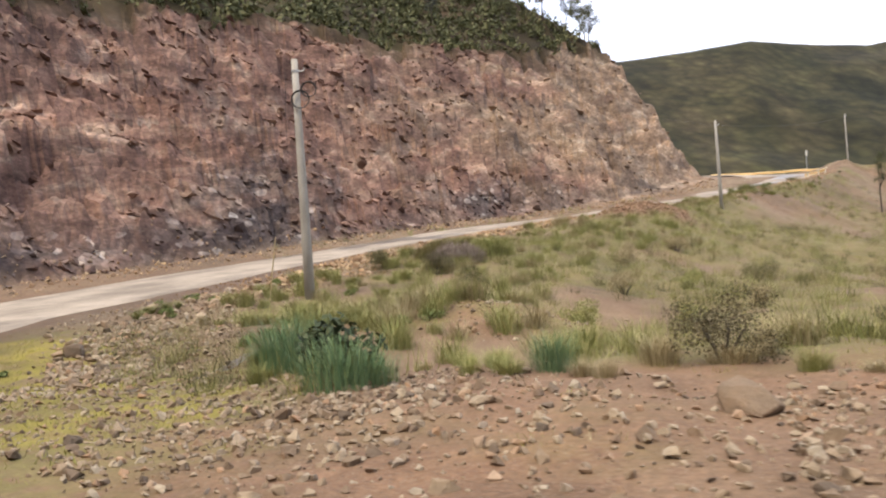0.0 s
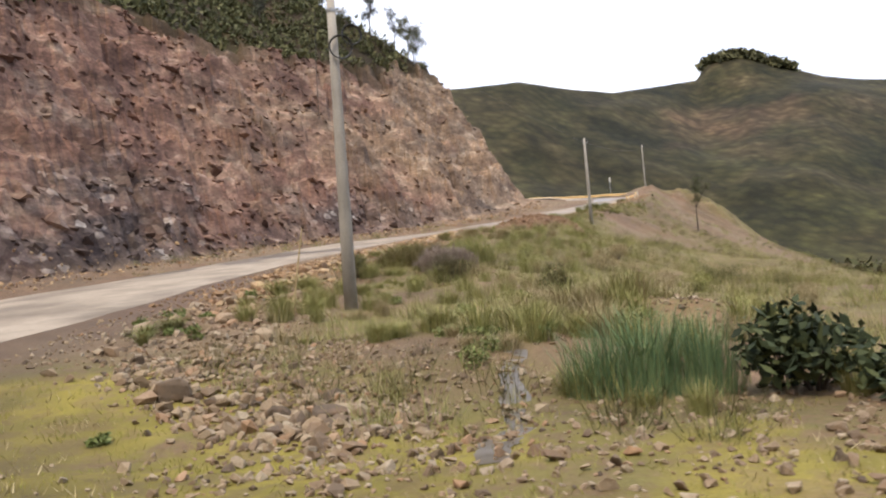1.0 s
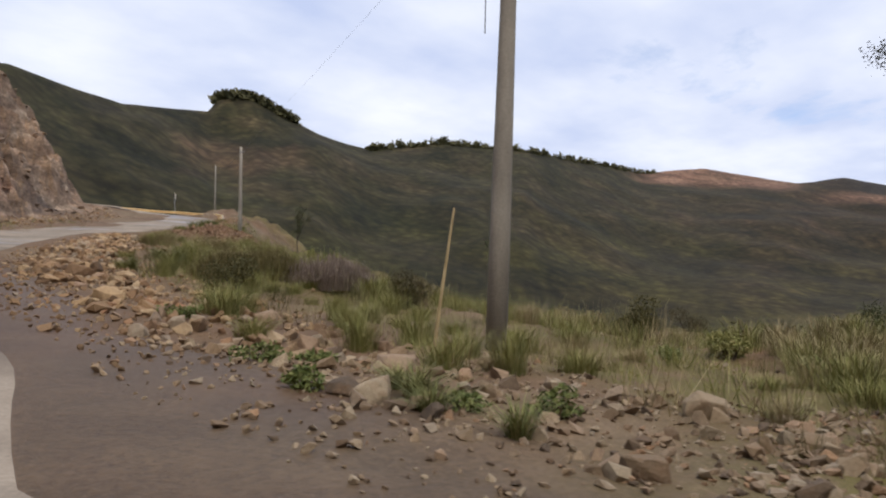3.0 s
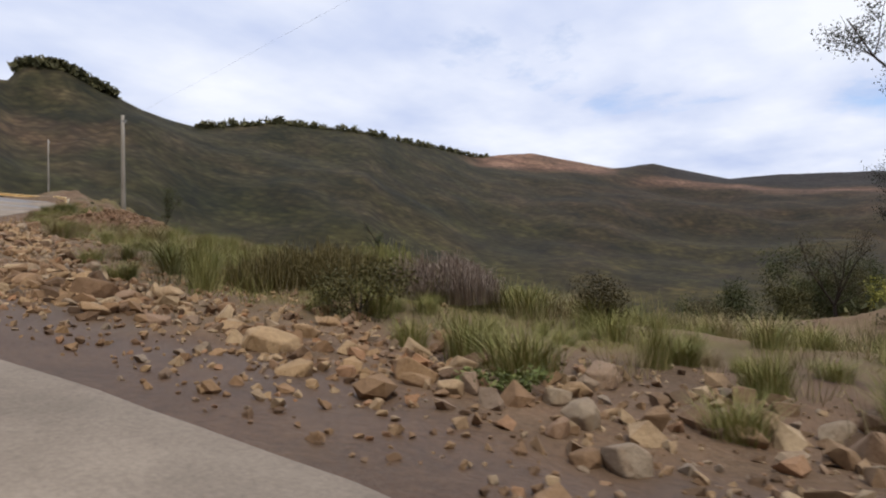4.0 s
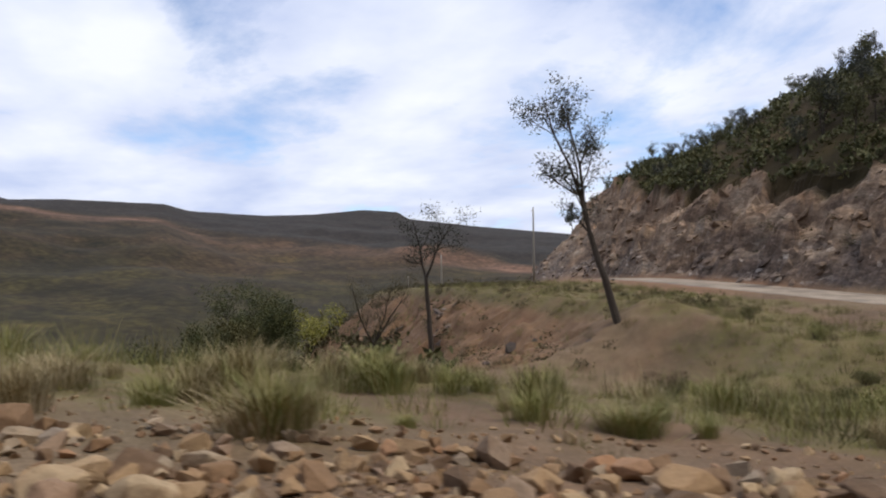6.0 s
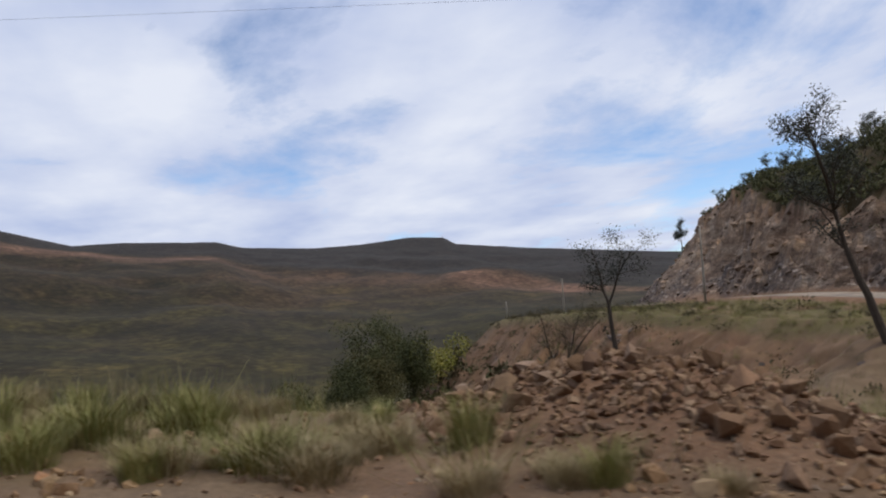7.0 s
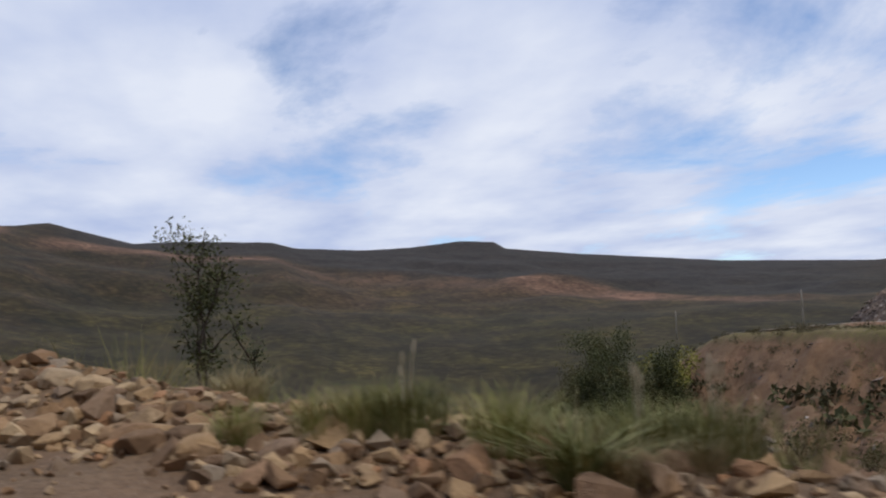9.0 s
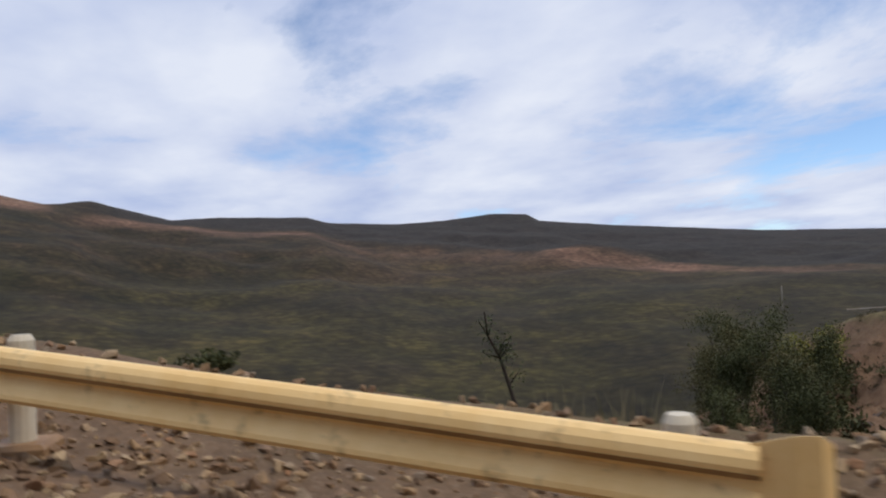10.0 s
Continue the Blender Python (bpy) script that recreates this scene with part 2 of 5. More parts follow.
def far_land(x, y, r):
    b = np.degrees(np.arctan2(x - CX, y - CY))
    rd, rz = np.interp(b, RIDGE[:, 0], RIDGE[:, 1]), np.interp(b, RIDGE[:, 0], RIDGE[:, 2])
    wide = sum(np.interp(b + k, RIDGE[:, 0], RIDGE[:, 2]) for k in (-6, -3, 0, 3, 6)) / 5
    floor = np.interp(b, [-180, -20, 10, 40, 70, 120, 150, 175], [40, 40, 5, -30, -52, -60, -40, 30])
    t = np.clip((r - 210) / (rd - 210), 0, 1.6)
    rz = wide + (rz - wide) * smooth(0.82, 0.99, t)
    rise = np.where(t < 1, t**1.25, 1 - 0.8 * (t - 1))
    z = floor + (rz - floor) * rise
    fold = np.clip(1 - np.abs(t - 0.5) * 2, 0, 1)
    z = z + fold * (0.16 * rz + 12) * fbm(x, y, 260, 4, 81) * 1.5 + fold * 9 * fbm(x, y, 60, 3, 85)
    return z + smooth(0.9, 1.0, t) * 0.012 * rz * fbm(x, y, 40, 3, 87)


def lane_distance(x, y):
    """Metres to the lane's line, of arrays x, y."""
    out = np.full(len(x), 999.0)
    for k in range(0, len(x), 20000):
        dx, dy = x[k : k + 20000, None] - ROAD[:, 0], y[k : k + 20000, None] - ROAD[:, 1]
        out[k : k + 20000] = np.sqrt((dx * dx + dy * dy).min(1))
    return out


def ground_z(x, y):
    return float(land(np.array([x]), np.array([y]))[0][0])


# ---- building helpers ----
def mesh_ob(name, verts, faces, mat, parent=None, smooth_shade=False):
    me = bpy.data.meshes.new(name)
    me.from_pydata(verts, [], faces)
    me.update()
    if mat:
        me.materials.append(mat)
    if smooth_shade:
        me.polygons.foreach_set("use_smooth", [True] * len(me.polygons))
    ob = new(name, me)
    ob.parent = parent
    return ob


def part(name, bm, material, parent, label="", smooth_shade=False):
    me = bpy.data.meshes.new(name)
    bm.to_mesh(me)
    bm.free()
    me.materials.append(material)
    if smooth_shade:
        me.polygons.foreach_set("use_smooth", [True] * len(me.polygons))
    ob = new(name, me)
    ob.parent = parent
    return tagged(ob, label)


def thing(name, m, label, category, group=""):
    ob = new(name)
    ob.empty_display_size = 0.2
    ob.matrix_basis = m
    return tagged(ob, label, category, group)


def tube(bm, pts, radii, sides=7, cap=True):
    """A tapered tube through pts."""
    rings = []
    for i, p in enumerate(pts):
        p = Vector(p)
        t = (Vector(pts[min(i + 1, len(pts) - 1)]) - Vector(pts[max(i - 1, 0)])).normalized()
        a = t.cross(Vector((0.3, 1, 0.1))).normalized()
        b = t.cross(a)
        rings.append([bm.verts.new(p + radii[i] * (math.cos(q) * a + math.sin(q) * b)) for q in (2 * math.pi * k / sides for k in range(sides))])
    for r0, r1 in zip(rings, rings[1:]):
        for k in range(sides):
            bm.faces.new((r0[k], r0[(k + 1) % sides], r1[(k + 1) % sides], r1[k]))
    if cap:
        bm.faces.new(rings[0][::-1])
        bm.faces.new(rings[-1])


def box(bm, lo, hi, m=Matrix.Identity(4)):
    vs = [bm.verts.new(m @ Vector((x, y, z))) for x in (lo[0], hi[0]) for y in (lo[1], hi[1]) for z in (lo[2], hi[2])]
    for f in ((0, 1, 3, 2), (4, 6, 7, 5), (0, 4, 5, 1), (2, 3, 7, 6), (0, 2, 6, 4), (1, 5, 7, 3)):
        bm.faces.new([vs[i] for i in f])


# ---- materials ----
class Nodes:
    """A short way to write a node material."""

    def __init__(self, name):
        self.mat = bpy.data.materials.new(name)
        self.mat.use_nodes = True
        self.t = self.mat.node_tree
        self.bsdf = self.t.nodes["Principled BSDF"]
        self.bsdf.inputs["Roughness"].default_value = 0.9
        self.bsdf.inputs["Specular IOR Level"].default_value = 0.25
        self.co = self.t.nodes.new("ShaderNodeTexCoord").outputs["Object"]

    def put(self, sock, v):
        if isinstance(v, bpy.types.NodeSocket):
            self.t.links.new(v, sock)
        elif isinstance(v, tuple) and len(v) == 3 and sock.type == "RGBA":
            sock.default_value = (*v, 1)
        else:
            sock.default_value = v

    def noise(self, scale, detail=4.0, rough=0.55, vec=None, distort=0.0):
        n = self.t.nodes.new("ShaderNodeTexNoise")
        self.put(n.inputs["Vector"], vec or self.co)
        n.inputs["Scale"].default_value, n.inputs["Detail"].default_value = scale, detail
        n.inputs["Roughness"].default_value, n.inputs["Distortion"].default_value = rough, distort
        return n.outputs["Fac"]

    def cells(self, scale, out="Color", vec=None):
        n = self.t.nodes.new("ShaderNodeTexVoronoi")
        self.put(n.inputs["Vector"], vec or self.co)
        n.inputs["Scale"].default_value = scale
        return n.outputs[out]

    def ramp(self, fac, *stops):
        n = self.t.nodes.new("ShaderNodeValToRGB")
        self.put(n.inputs[0], fac)
        e = n.color_ramp.elements
        while len(e) < len(stops):
            e.new(0.5)
        for s, (p, c) in zip(e, stops):
            s.position = p
            s.color = (c, c, c, 1) if isinstance(c, (int, float)) else (*c, 1)
        return n.outputs["Color"]

    def mix(self, fac, a, b, mode="MIX"):
        n = self.t.nodes.new("ShaderNodeMix")
        n.data_type, n.blend_type = "RGBA", mode
        for k, v in (("Factor", fac), ("A", a), ("B", b)):
            self.put(n.inputs[k], v)
        return n.outputs["Result"]

    def math(self, op, a, b=0.0):
        n = self.t.nodes.new("ShaderNodeMath")
        n.operation = op
        self.put(n.inputs[0], a)
        self.put(n.inputs[1], b)
        return n.outputs[0]

    def stretch(self, x, y, z):
        n = self.t.nodes.new("ShaderNodeMapping")
        self.put(n.inputs["Vector"], self.co)
        n.inputs["Scale"].default_value = (x, y, z)
        return n.outputs[0]

    def attr(self, name, out="Color"):
        n = self.t.nodes.new("ShaderNodeAttribute")
        n.attribute_name = name
        return n.outputs[out]

    def split(self, col):
        n = self.t.nodes.new("ShaderNodeSeparateColor")
        self.put(n.inputs[0], col)
        return n.outputs

    def island(self):
        return self.t.nodes.new("ShaderNodeNewGeometry").outputs["Random Per Island"]

    def object_random(self):
        return self.t.nodes.new("ShaderNodeObjectInfo").outputs["Random"]

    def bump(self, height, strength=0.5, distance=0.05):
        n = self.t.nodes.new("ShaderNodeBump")
        self.put(n.inputs["Height"], height)
        n.inputs["Strength"].default_value, n.inputs["Distance"].default_value = strength, distance
        self.t.links.new(n.outputs[0], self.bsdf.inputs["Normal"])

    def done(self, colour, rough=None, metal=0.0):
        self.put(self.bsdf.inputs["Base Color"], colour)
        if rough is not None:
            self.put(self.bsdf.inputs["Roughness"], rough)
        self.bsdf.inputs["Metallic"].default_value = metal
        return self.mat


def rock_colours(m, odd, fine):
    """Broken schist: rust, tan and blue-grey beds in broad slanting patches; odd sets single blocks apart."""
    run = m.t.nodes.new("ShaderNodeSeparateXYZ")
    m.put(run.inputs[0], m.co)
    slant = m.t.nodes.new("ShaderNodeMapping")
    m.put(slant.inputs["Vector"], m.co)
    slant.inputs["Rotation"].default_value = (0.5, -0.45, 0.2)
    slant.inputs["Scale"].default_value = (1.0, 1.0, 1.9)
    beds = slant.outputs[0]
    rust = m.ramp(m.noise(0.24, 6, 0.66, vec=beds, distort=0.5), (0.32, (0.105, 0.062, 0.046)), (0.45, (0.165, 0.095, 0.074)), (0.56, (0.23, 0.143, 0.108)), (0.70, (0.37, 0.28, 0.215)))
    tan = m.ramp(m.noise(0.3, 6, 0.68, vec=beds), (0.32, (0.14, 0.092, 0.062)), (0.5, (0.235, 0.165, 0.115)), (0.64, (0.345, 0.265, 0.195)), (0.75, (0.47, 0.40, 0.32)))
    grey = m.ramp(odd, (0.0, (0.048, 0.040, 0.039)), (0.6, (0.100, 0.082, 0.076)), (0.92, (0.155, 0.132, 0.120)), (1.0, (0.40, 0.37, 0.33)))
    # rust in the middle of the cut, tan towards the nose and on the opposite side, grey along the foot
    along = m.math("ADD", m.math("MULTIPLY", run.outputs["X"], 0.009), m.noise(0.075, 5, 0.6, vec=beds, distort=0.8))
    c = m.mix(m.ramp(along, (0.46, 0.0), (0.66, 1.0)), rust, tan)
    low = m.math("ADD", m.math("MULTIPLY", run.outputs["Z"], -0.026), m.noise(0.1, 6, 0.66, vec=beds, distort=0.5))
    c = m.mix(m.ramp(low, (0.28, 0.0), (0.50, 0.85)), c, grey)
    # dark topsoil under the crest, which climbs along the cut, with overhang shade painted in
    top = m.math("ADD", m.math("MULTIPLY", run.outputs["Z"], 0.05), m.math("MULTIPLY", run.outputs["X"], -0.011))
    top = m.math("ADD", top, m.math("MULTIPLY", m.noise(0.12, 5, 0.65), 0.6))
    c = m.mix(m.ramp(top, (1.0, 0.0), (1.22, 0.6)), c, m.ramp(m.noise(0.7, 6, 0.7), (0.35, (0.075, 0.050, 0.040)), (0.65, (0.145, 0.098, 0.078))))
    c = m.mix(0.4, c, m.ramp(odd, (0.0, 0.6), (0.85, 1.1), (1.0, 1.5)), "MULTIPLY")
    c = m.mix(0.75, c, m.ramp(m.noise(0.13, 4, 0.6, vec=beds, distort=1.0), (0.36, (0.60, 0.58, 0.60)), (0.5, (1.0, 0.98, 0.96)), (0.62, (1.35, 1.28, 1.2))), "MULTIPLY")
    c = m.mix(0.6, c, m.ramp(m.noise(0.5, 6, 0.7, vec=beds), (0.34, 0.5), (0.5, 1.0), (0.68, 1.5)), "MULTIPLY")
    return m.mix(0.55, c, m.ramp(fine, (0.3, 0.45), (0.7, 1.3)), "MULTIPLY")


def ground_material():
    m = Nodes("ground")
    zone = m.split(m.attr("zone"))
    grass, rock, far = zone[0], zone[1], zone[2]
    red = m.attr("zone", "Alpha")
    big, mid, fine = m.noise(0.12, 4), m.noise(1.1, 6, 0.6), m.noise(14, 6, 0.7)
    dirt = m.ramp(big, (0.35, (0.118, 0.082, 0.054)), (0.5, (0.17, 0.107, 0.066)), (0.65, (0.185, 0.134, 0.084)))
    dirt = m.mix(0.6, dirt, m.ramp(mid, (0.3, 0.55), (0.7, 1.3)), "MULTIPLY")
    dirt = m.mix(0.7, dirt, m.ramp(fine, (0.3, 0.45), (0.7, 1.35)), "MULTIPLY")
    dirt = m.mix(red, dirt, m.mix(0.8, m.ramp(mid, (0.3, (0.15, 0.080, 0.047)), (0.7, (0.25, 0.142, 0.082))), m.ramp(fine, (0.3, 0.5), (0.7, 1.35)), "MULTIPLY"))
    for scale, size in ((26.0, 0.34), (60.0, 0.38)):
        tone = m.split(m.cells(scale))
        here = m.math("MULTIPLY", m.ramp(m.cells(scale, "Distance"), (size - 0.06, 1.0), (size, 0.0)), m.ramp(tone[0], (0.5, 0.0), (0.56, 0.7)))
        dirt = m.mix(here, dirt, m.ramp(tone[1], (0.0, (0.085, 0.062, 0.05)), (1.0, (0.27, 0.20, 0.14))))
    green = m.ramp(m.noise(0.5, 5), (0.32, (0.085, 0.080, 0.030)), (0.5, (0.135, 0.128, 0.038)), (0.68, (0.20, 0.165, 0.065)))
    green = m.mix(0.75, green, m.ramp(m.noise(22, 5, 0.75), (0.3, 0.35), (0.7, 1.4)), "MULTIPLY")
    lush = m.ramp(grass, (0.72, 0.0), (0.9, 1.0))
    green = m.mix(lush, green, m.mix(0.5, m.ramp(m.noise(0.9, 5), (0.35, (0.150, 0.128, 0.030)), (0.65, (0.26, 0.215, 0.045))), m.ramp(m.noise(25, 4, 0.7), (0.3, 0.6), (0.7, 1.3)), "MULTIPLY"))
    patchy = m.math("MAXIMUM", m.ramp(m.noise(2.5, 5, 0.7), (0.34, 0.0), (0.52, 1.0)), m.math("MULTIPLY", lush, 0.55))
    near = m.mix(m.math("MULTIPLY", grass, patchy), dirt, green)
    slab = m.split(m.cells(1.5, vec=m.stretch(1, 1, 1.8)))
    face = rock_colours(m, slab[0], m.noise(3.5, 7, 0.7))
    chips = m.split(m.cells(4.0, vec=m.stretch(1, 1, 1.6)))
    face = m.mix(0.5, face, m.ramp(chips[1], (0.0, 0.5), (1.0, 1.35)), "MULTIPLY")
    near = m.mix(rock, near, face)
    wood = m.ramp(m.noise(0.016, 7, 0.62, distort=0.4), (0.36, (0.022, 0.018, 0.008)), (0.48, (0.040, 0.029, 0.013)), (0.58, (0.054, 0.036, 0.018)), (0.7, (0.078, 0.048, 0.029)))
    rise = m.t.nodes.new("ShaderNodeSeparateXYZ")
    m.put(rise.inputs[0], m.co)
    below = m.ramp(m.math("ADD", m.math("MULTIPLY", rise.outputs["Z"], 0.006), m.math("MULTIPLY", m.noise(0.006, 5), 0.9)), (0.40, 1.0), (0.75, 0.0))
    wood = m.mix(m.math("MULTIPLY", below, 0.7), wood, m.ramp(m.noise(0.011, 8, 0.68), (0.34, (0.018, 0.017, 0.008)), (0.5, (0.040, 0.034, 0.012)), (0.64, (0.080, 0.066, 0.018))))
    wood = m.mix(0.7, wood, m.ramp(m.noise(0.09, 8, 0.75), (0.34, 0.4), (0.66, 1.5)), "MULTIPLY")
    greener = m.ramp(m.math("MULTIPLY", m.math("ADD", rise.outputs["Y"], -100.0), 0.004), (0.0, 0.0), (1.0, 1.0))
    wood = m.mix(greener, wood, m.mix(1.0, wood, (0.98, 1.2, 1.1), "MULTIPLY"))
    bare = m.ramp(m.noise(0.02, 7, 0.65), (0.35, (0.155, 0.080, 0.056)), (0.65, (0.31, 0.180, 0.125)))
    wood = m.mix(red, wood, bare)
    wood = m.mix(m.math("MULTIPLY", grass, 0.75), wood, m.ramp(m.noise(0.03, 6, 0.7), (0.35, (0.022, 0.020, 0.021)), (0.65, (0.040, 0.034, 0.034))))
    # tree and bush crowns, shade painted into the gaps, and broad pale and dark patches
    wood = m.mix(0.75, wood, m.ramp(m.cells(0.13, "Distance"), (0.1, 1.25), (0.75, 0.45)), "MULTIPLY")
    wood = m.mix(0.7, wood, m.ramp(m.noise(0.028, 6, 0.7, distort=0.6), (0.36, 0.45), (0.5, 1.0), (0.64, 1.45)), "MULTIPLY")
    wood = m.mix(1.0, wood, (0.86, 0.86, 0.8), "MULTIPLY")
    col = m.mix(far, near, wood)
    damp = m.attr("damp", "Fac")
    col = m.mix(m.math("MULTIPLY", damp, 0.62), col, m.mix(1.0, col, (0.42, 0.36, 0.30), "MULTIPLY"))
    m.bump(m.math("ADD", m.math("MULTIPLY", mid, 0.6), m.math("ADD", m.math("MULTIPLY", fine, 0.5), m.math("MULTIPLY", far, m.math("MULTIPLY", m.noise(0.07, 7, 0.6), 14.0)))), 0.6, 0.06)
    return m.done(col, m.ramp(damp, (0.2, 0.95), (1.0, 0.55)))


def road_material():
    m = Nodes("road")
    c = m.ramp(m.noise(0.35, 5), (0.35, (0.21, 0.172, 0.135)), (0.6, (0.35, 0.292, 0.23)))
    c = m.mix(0.5, c, m.ramp(m.noise(1.1, 6, 0.65, vec=m.stretch(1, 1, 1)), (0.3, 0.6), (0.7, 1.25)), "MULTIPLY")
    c = m.mix(0.6, c, m.ramp(m.noise(30, 4, 0.7), (0.3, 0.6), (0.7, 1.25)), "MULTIPLY")
    wet = m.ramp(m.noise(0.22, 4, 0.5, vec=m.stretch(1, 0.6, 1)), (0.56, 0.0), (0.63, 1.0))
    c = m.mix(m.math("MULTIPLY", wet, 0.6), c, (0.075, 0.068, 0.064))
    m.bump(m.noise(18, 5, 0.7), 0.4, 0.02)
    return m.done(c, m.ramp(wet, (0, 0.9), (1, 0.35)))


def stone_material(name, dark=1.0, shared=False, red=0.0):
    """Tan, orange and brown stone; greyer round the bend, where another bed was broken."""
    m = Nodes(name)
    rnd = m.island() if shared else m.object_random()
    tone = m.ramp(rnd, (0.0, (0.15, 0.098, 0.062)), (0.22, (0.31, 0.19, 0.105)), (0.45, (0.44, 0.295, 0.16)), (0.70, (0.52, 0.385, 0.235)), (0.86, (0.30, 0.24, 0.18)), (1.0, (0.42, 0.225, 0.115)))
    place = m.t.nodes.new("ShaderNodeSeparateXYZ")
    m.put(place.inputs[0], m.t.nodes.new("ShaderNodeNewGeometry").outputs["Position"])
    bend = m.ramp(m.math("MULTIPLY", place.outputs["Y"], 0.02), (0.44, 0.6), (0.58, 0.0))
    tone = m.mix(bend, tone, m.ramp(rnd, (0.0, (0.10, 0.085, 0.068)), (0.4, (0.22, 0.185, 0.14)), (0.8, (0.36, 0.315, 0.24)), (1.0, (0.40, 0.27, 0.17))))
    if red:
        tone = m.mix(red, tone, m.ramp(rnd, (0.0, (0.11, 0.058, 0.038)), (0.6, (0.20, 0.115, 0.075)), (1.0, (0.30, 0.20, 0.135))))
    tone = m.mix(1.0, tone, (dark, dark, dark), "MULTIPLY")
    tone = m.mix(0.6, tone, m.ramp(m.noise(3.0, 6, 0.65), (0.3, 0.6), (0.7, 1.25)), "MULTIPLY")
    tone = m.mix(0.5, tone, m.ramp(m.noise(35, 4, 0.7), (0.3, 0.6), (0.7, 1.25)), "MULTIPLY")
    tone = m.mix(m.ramp(m.noise(1.7, 6, 0.7), (0.48, 0.0), (0.64, 0.6)), tone, (0.19, 0.118, 0.07))
    m.bump(m.noise(9, 6, 0.7), 0.8, 0.04)
    return m.done(tone, 0.9)


def cliff_stone_material():
    m = Nodes("cliff_stone")
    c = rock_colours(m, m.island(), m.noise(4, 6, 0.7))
    m.bump(m.noise(7, 6, 0.7), 0.6, 0.04)
    return m.done(c, 0.9)


def leaf_material(name, a, b, c, translucent=0.25):
    m = Nodes(name)
    col = m.ramp(m.island(), (0.0, a), (0.5, b), (1.0, c))
    col = m.mix(0.4, col, m.ramp(m.object_random(), (0.0, 0.75), (1.0, 1.25)), "MULTIPLY")
    m.bsdf.inputs["Subsurface Weight"].default_value = 0.0
    return m.done(col, 0.75)


def bark_material(name, a, b):
    m = Nodes(name)
    c = m.ramp(m.noise(6, 5, 0.65, vec=m.stretch(3, 3, 0.5)), (0.3, a), (0.7, b))
    m.bump(m.noise(12, 5, 0.7, vec=m.stretch(3, 3, 0.5)), 0.5, 0.02)
    return m.done(c, 0.9)


def concrete_material():
    m = Nodes("pole_concrete")
    c = m.ramp(m.noise(0.8, 5, 0.6, vec=m.stretch(2, 2, 0.6)), (0.3, (0.23, 0.21, 0.18)), (0.7, (0.40, 0.37, 0.32)))
    c = m.mix(0.5, c, m.ramp(m.noise(28, 4, 0.7), (0.3, 0.7), (0.7, 1.2)), "MULTIPLY")
    m.bump(m.noise(20, 5, 0.6), 0.3, 0.01)
    return m.done(c, 0.85)


def paint_material(name, a, b, metal=0.0, rough=0.5):
    m = Nodes(name)
    c = m.ramp(m.noise(2.2, 6, 0.65), (0.3, a), (0.65, b))
    dirt = m.ramp(m.noise(7, 6, 0.7), (0.56, 0.0), (0.72, 0.6))
    c = m.mix(dirt, c, (0.16, 0.10, 0.06))
    m.bump(m.noise(30, 3), 0.15, 0.005)
    return m.done(c, rough, metal)


M_GROUND, M_ROAD = ground_material(), road_material()
M_STONE, M_RUBBLE, M_CLIFF = stone_material("stone"), stone_material("rubble", 0.88, True), cliff_stone_material()
M_SPOIL = stone_material("spoil_stone", 0.95, True, 0.6)
M_GRASS = leaf_material("grass_blades", (0.12, 0.138, 0.038), (0.21, 0.212, 0.066), (0.41, 0.37, 0.17))
M_DRY = leaf_material("dry_grass", (0.17, 0.135, 0.068), (0.29, 0.235, 0.125), (0.46, 0.385, 0.23))
M_REED = leaf_material("reed_blades", (0.06, 0.11, 0.055), (0.11, 0.18, 0.085), (0.19, 0.25, 0.11))
M_COARSE = leaf_material("coarse_blades", (0.085, 0.10, 0.035), (0.16, 0.17, 0.06), (0.30, 0.28, 0.12))
M_DOME = leaf_material("dome_grass", (0.105, 0.088, 0.036), (0.165, 0.135, 0.055), (0.235, 0.20, 0.08))
M_MAUVE = leaf_material("grey_dry_grass", (0.16, 0.122, 0.098), (0.235, 0.185, 0.15), (0.33, 0.27, 0.22))
M_WEED = leaf_material("weed_leaves", (0.085, 0.115, 0.035), (0.14, 0.175, 0.055), (0.22, 0.235, 0.09))
M_TURF = leaf_material("turf_blades", (0.15, 0.15, 0.035), (0.22, 0.215, 0.048), (0.31, 0.275, 0.08))
M_LEAF = leaf_material("dark_leaves", (0.018, 0.028, 0.014), (0.04, 0.055, 0.025), (0.085, 0.10, 0.04))
M_SCRUB = leaf_material("scrub_leaves", (0.048, 0.053, 0.023), (0.082, 0.086, 0.035), (0.132, 0.125, 0.053))
M_BROWN = leaf_material("brown_scrub", (0.045, 0.042, 0.02), (0.075, 0.065, 0.03), (0.12, 0.095, 0.05))
M_OLIVE = leaf_material("olive_leaves", (0.05, 0.052, 0.02), (0.085, 0.082, 0.03), (0.14, 0.12, 0.05))
M_WOODS = leaf_material("woods_leaves", (0.062, 0.060, 0.027), (0.085, 0.080, 0.034), (0.112, 0.102, 0.044))
M_TREE = leaf_material("tree_leaves", (0.036, 0.046, 0.018), (0.060, 0.070, 0.026), (0.100, 0.103, 0.037))
M_YELLOW = leaf_material("yellow_leaves", (0.13, 0.14, 0.025), (0.22, 0.215, 0.04), (0.32, 0.29, 0.065))
M_GUM = leaf_material("gum_leaves", (0.03, 0.036, 0.03), (0.055, 0.06, 0.048), (0.09, 0.095, 0.07))
M_BARK = bark_material("bark", (0.035, 0.028, 0.022), (0.085, 0.068, 0.055))
M_WOOD = bark_material("pale_wood", (0.30, 0.23, 0.12), (0.48, 0.38, 0.22))
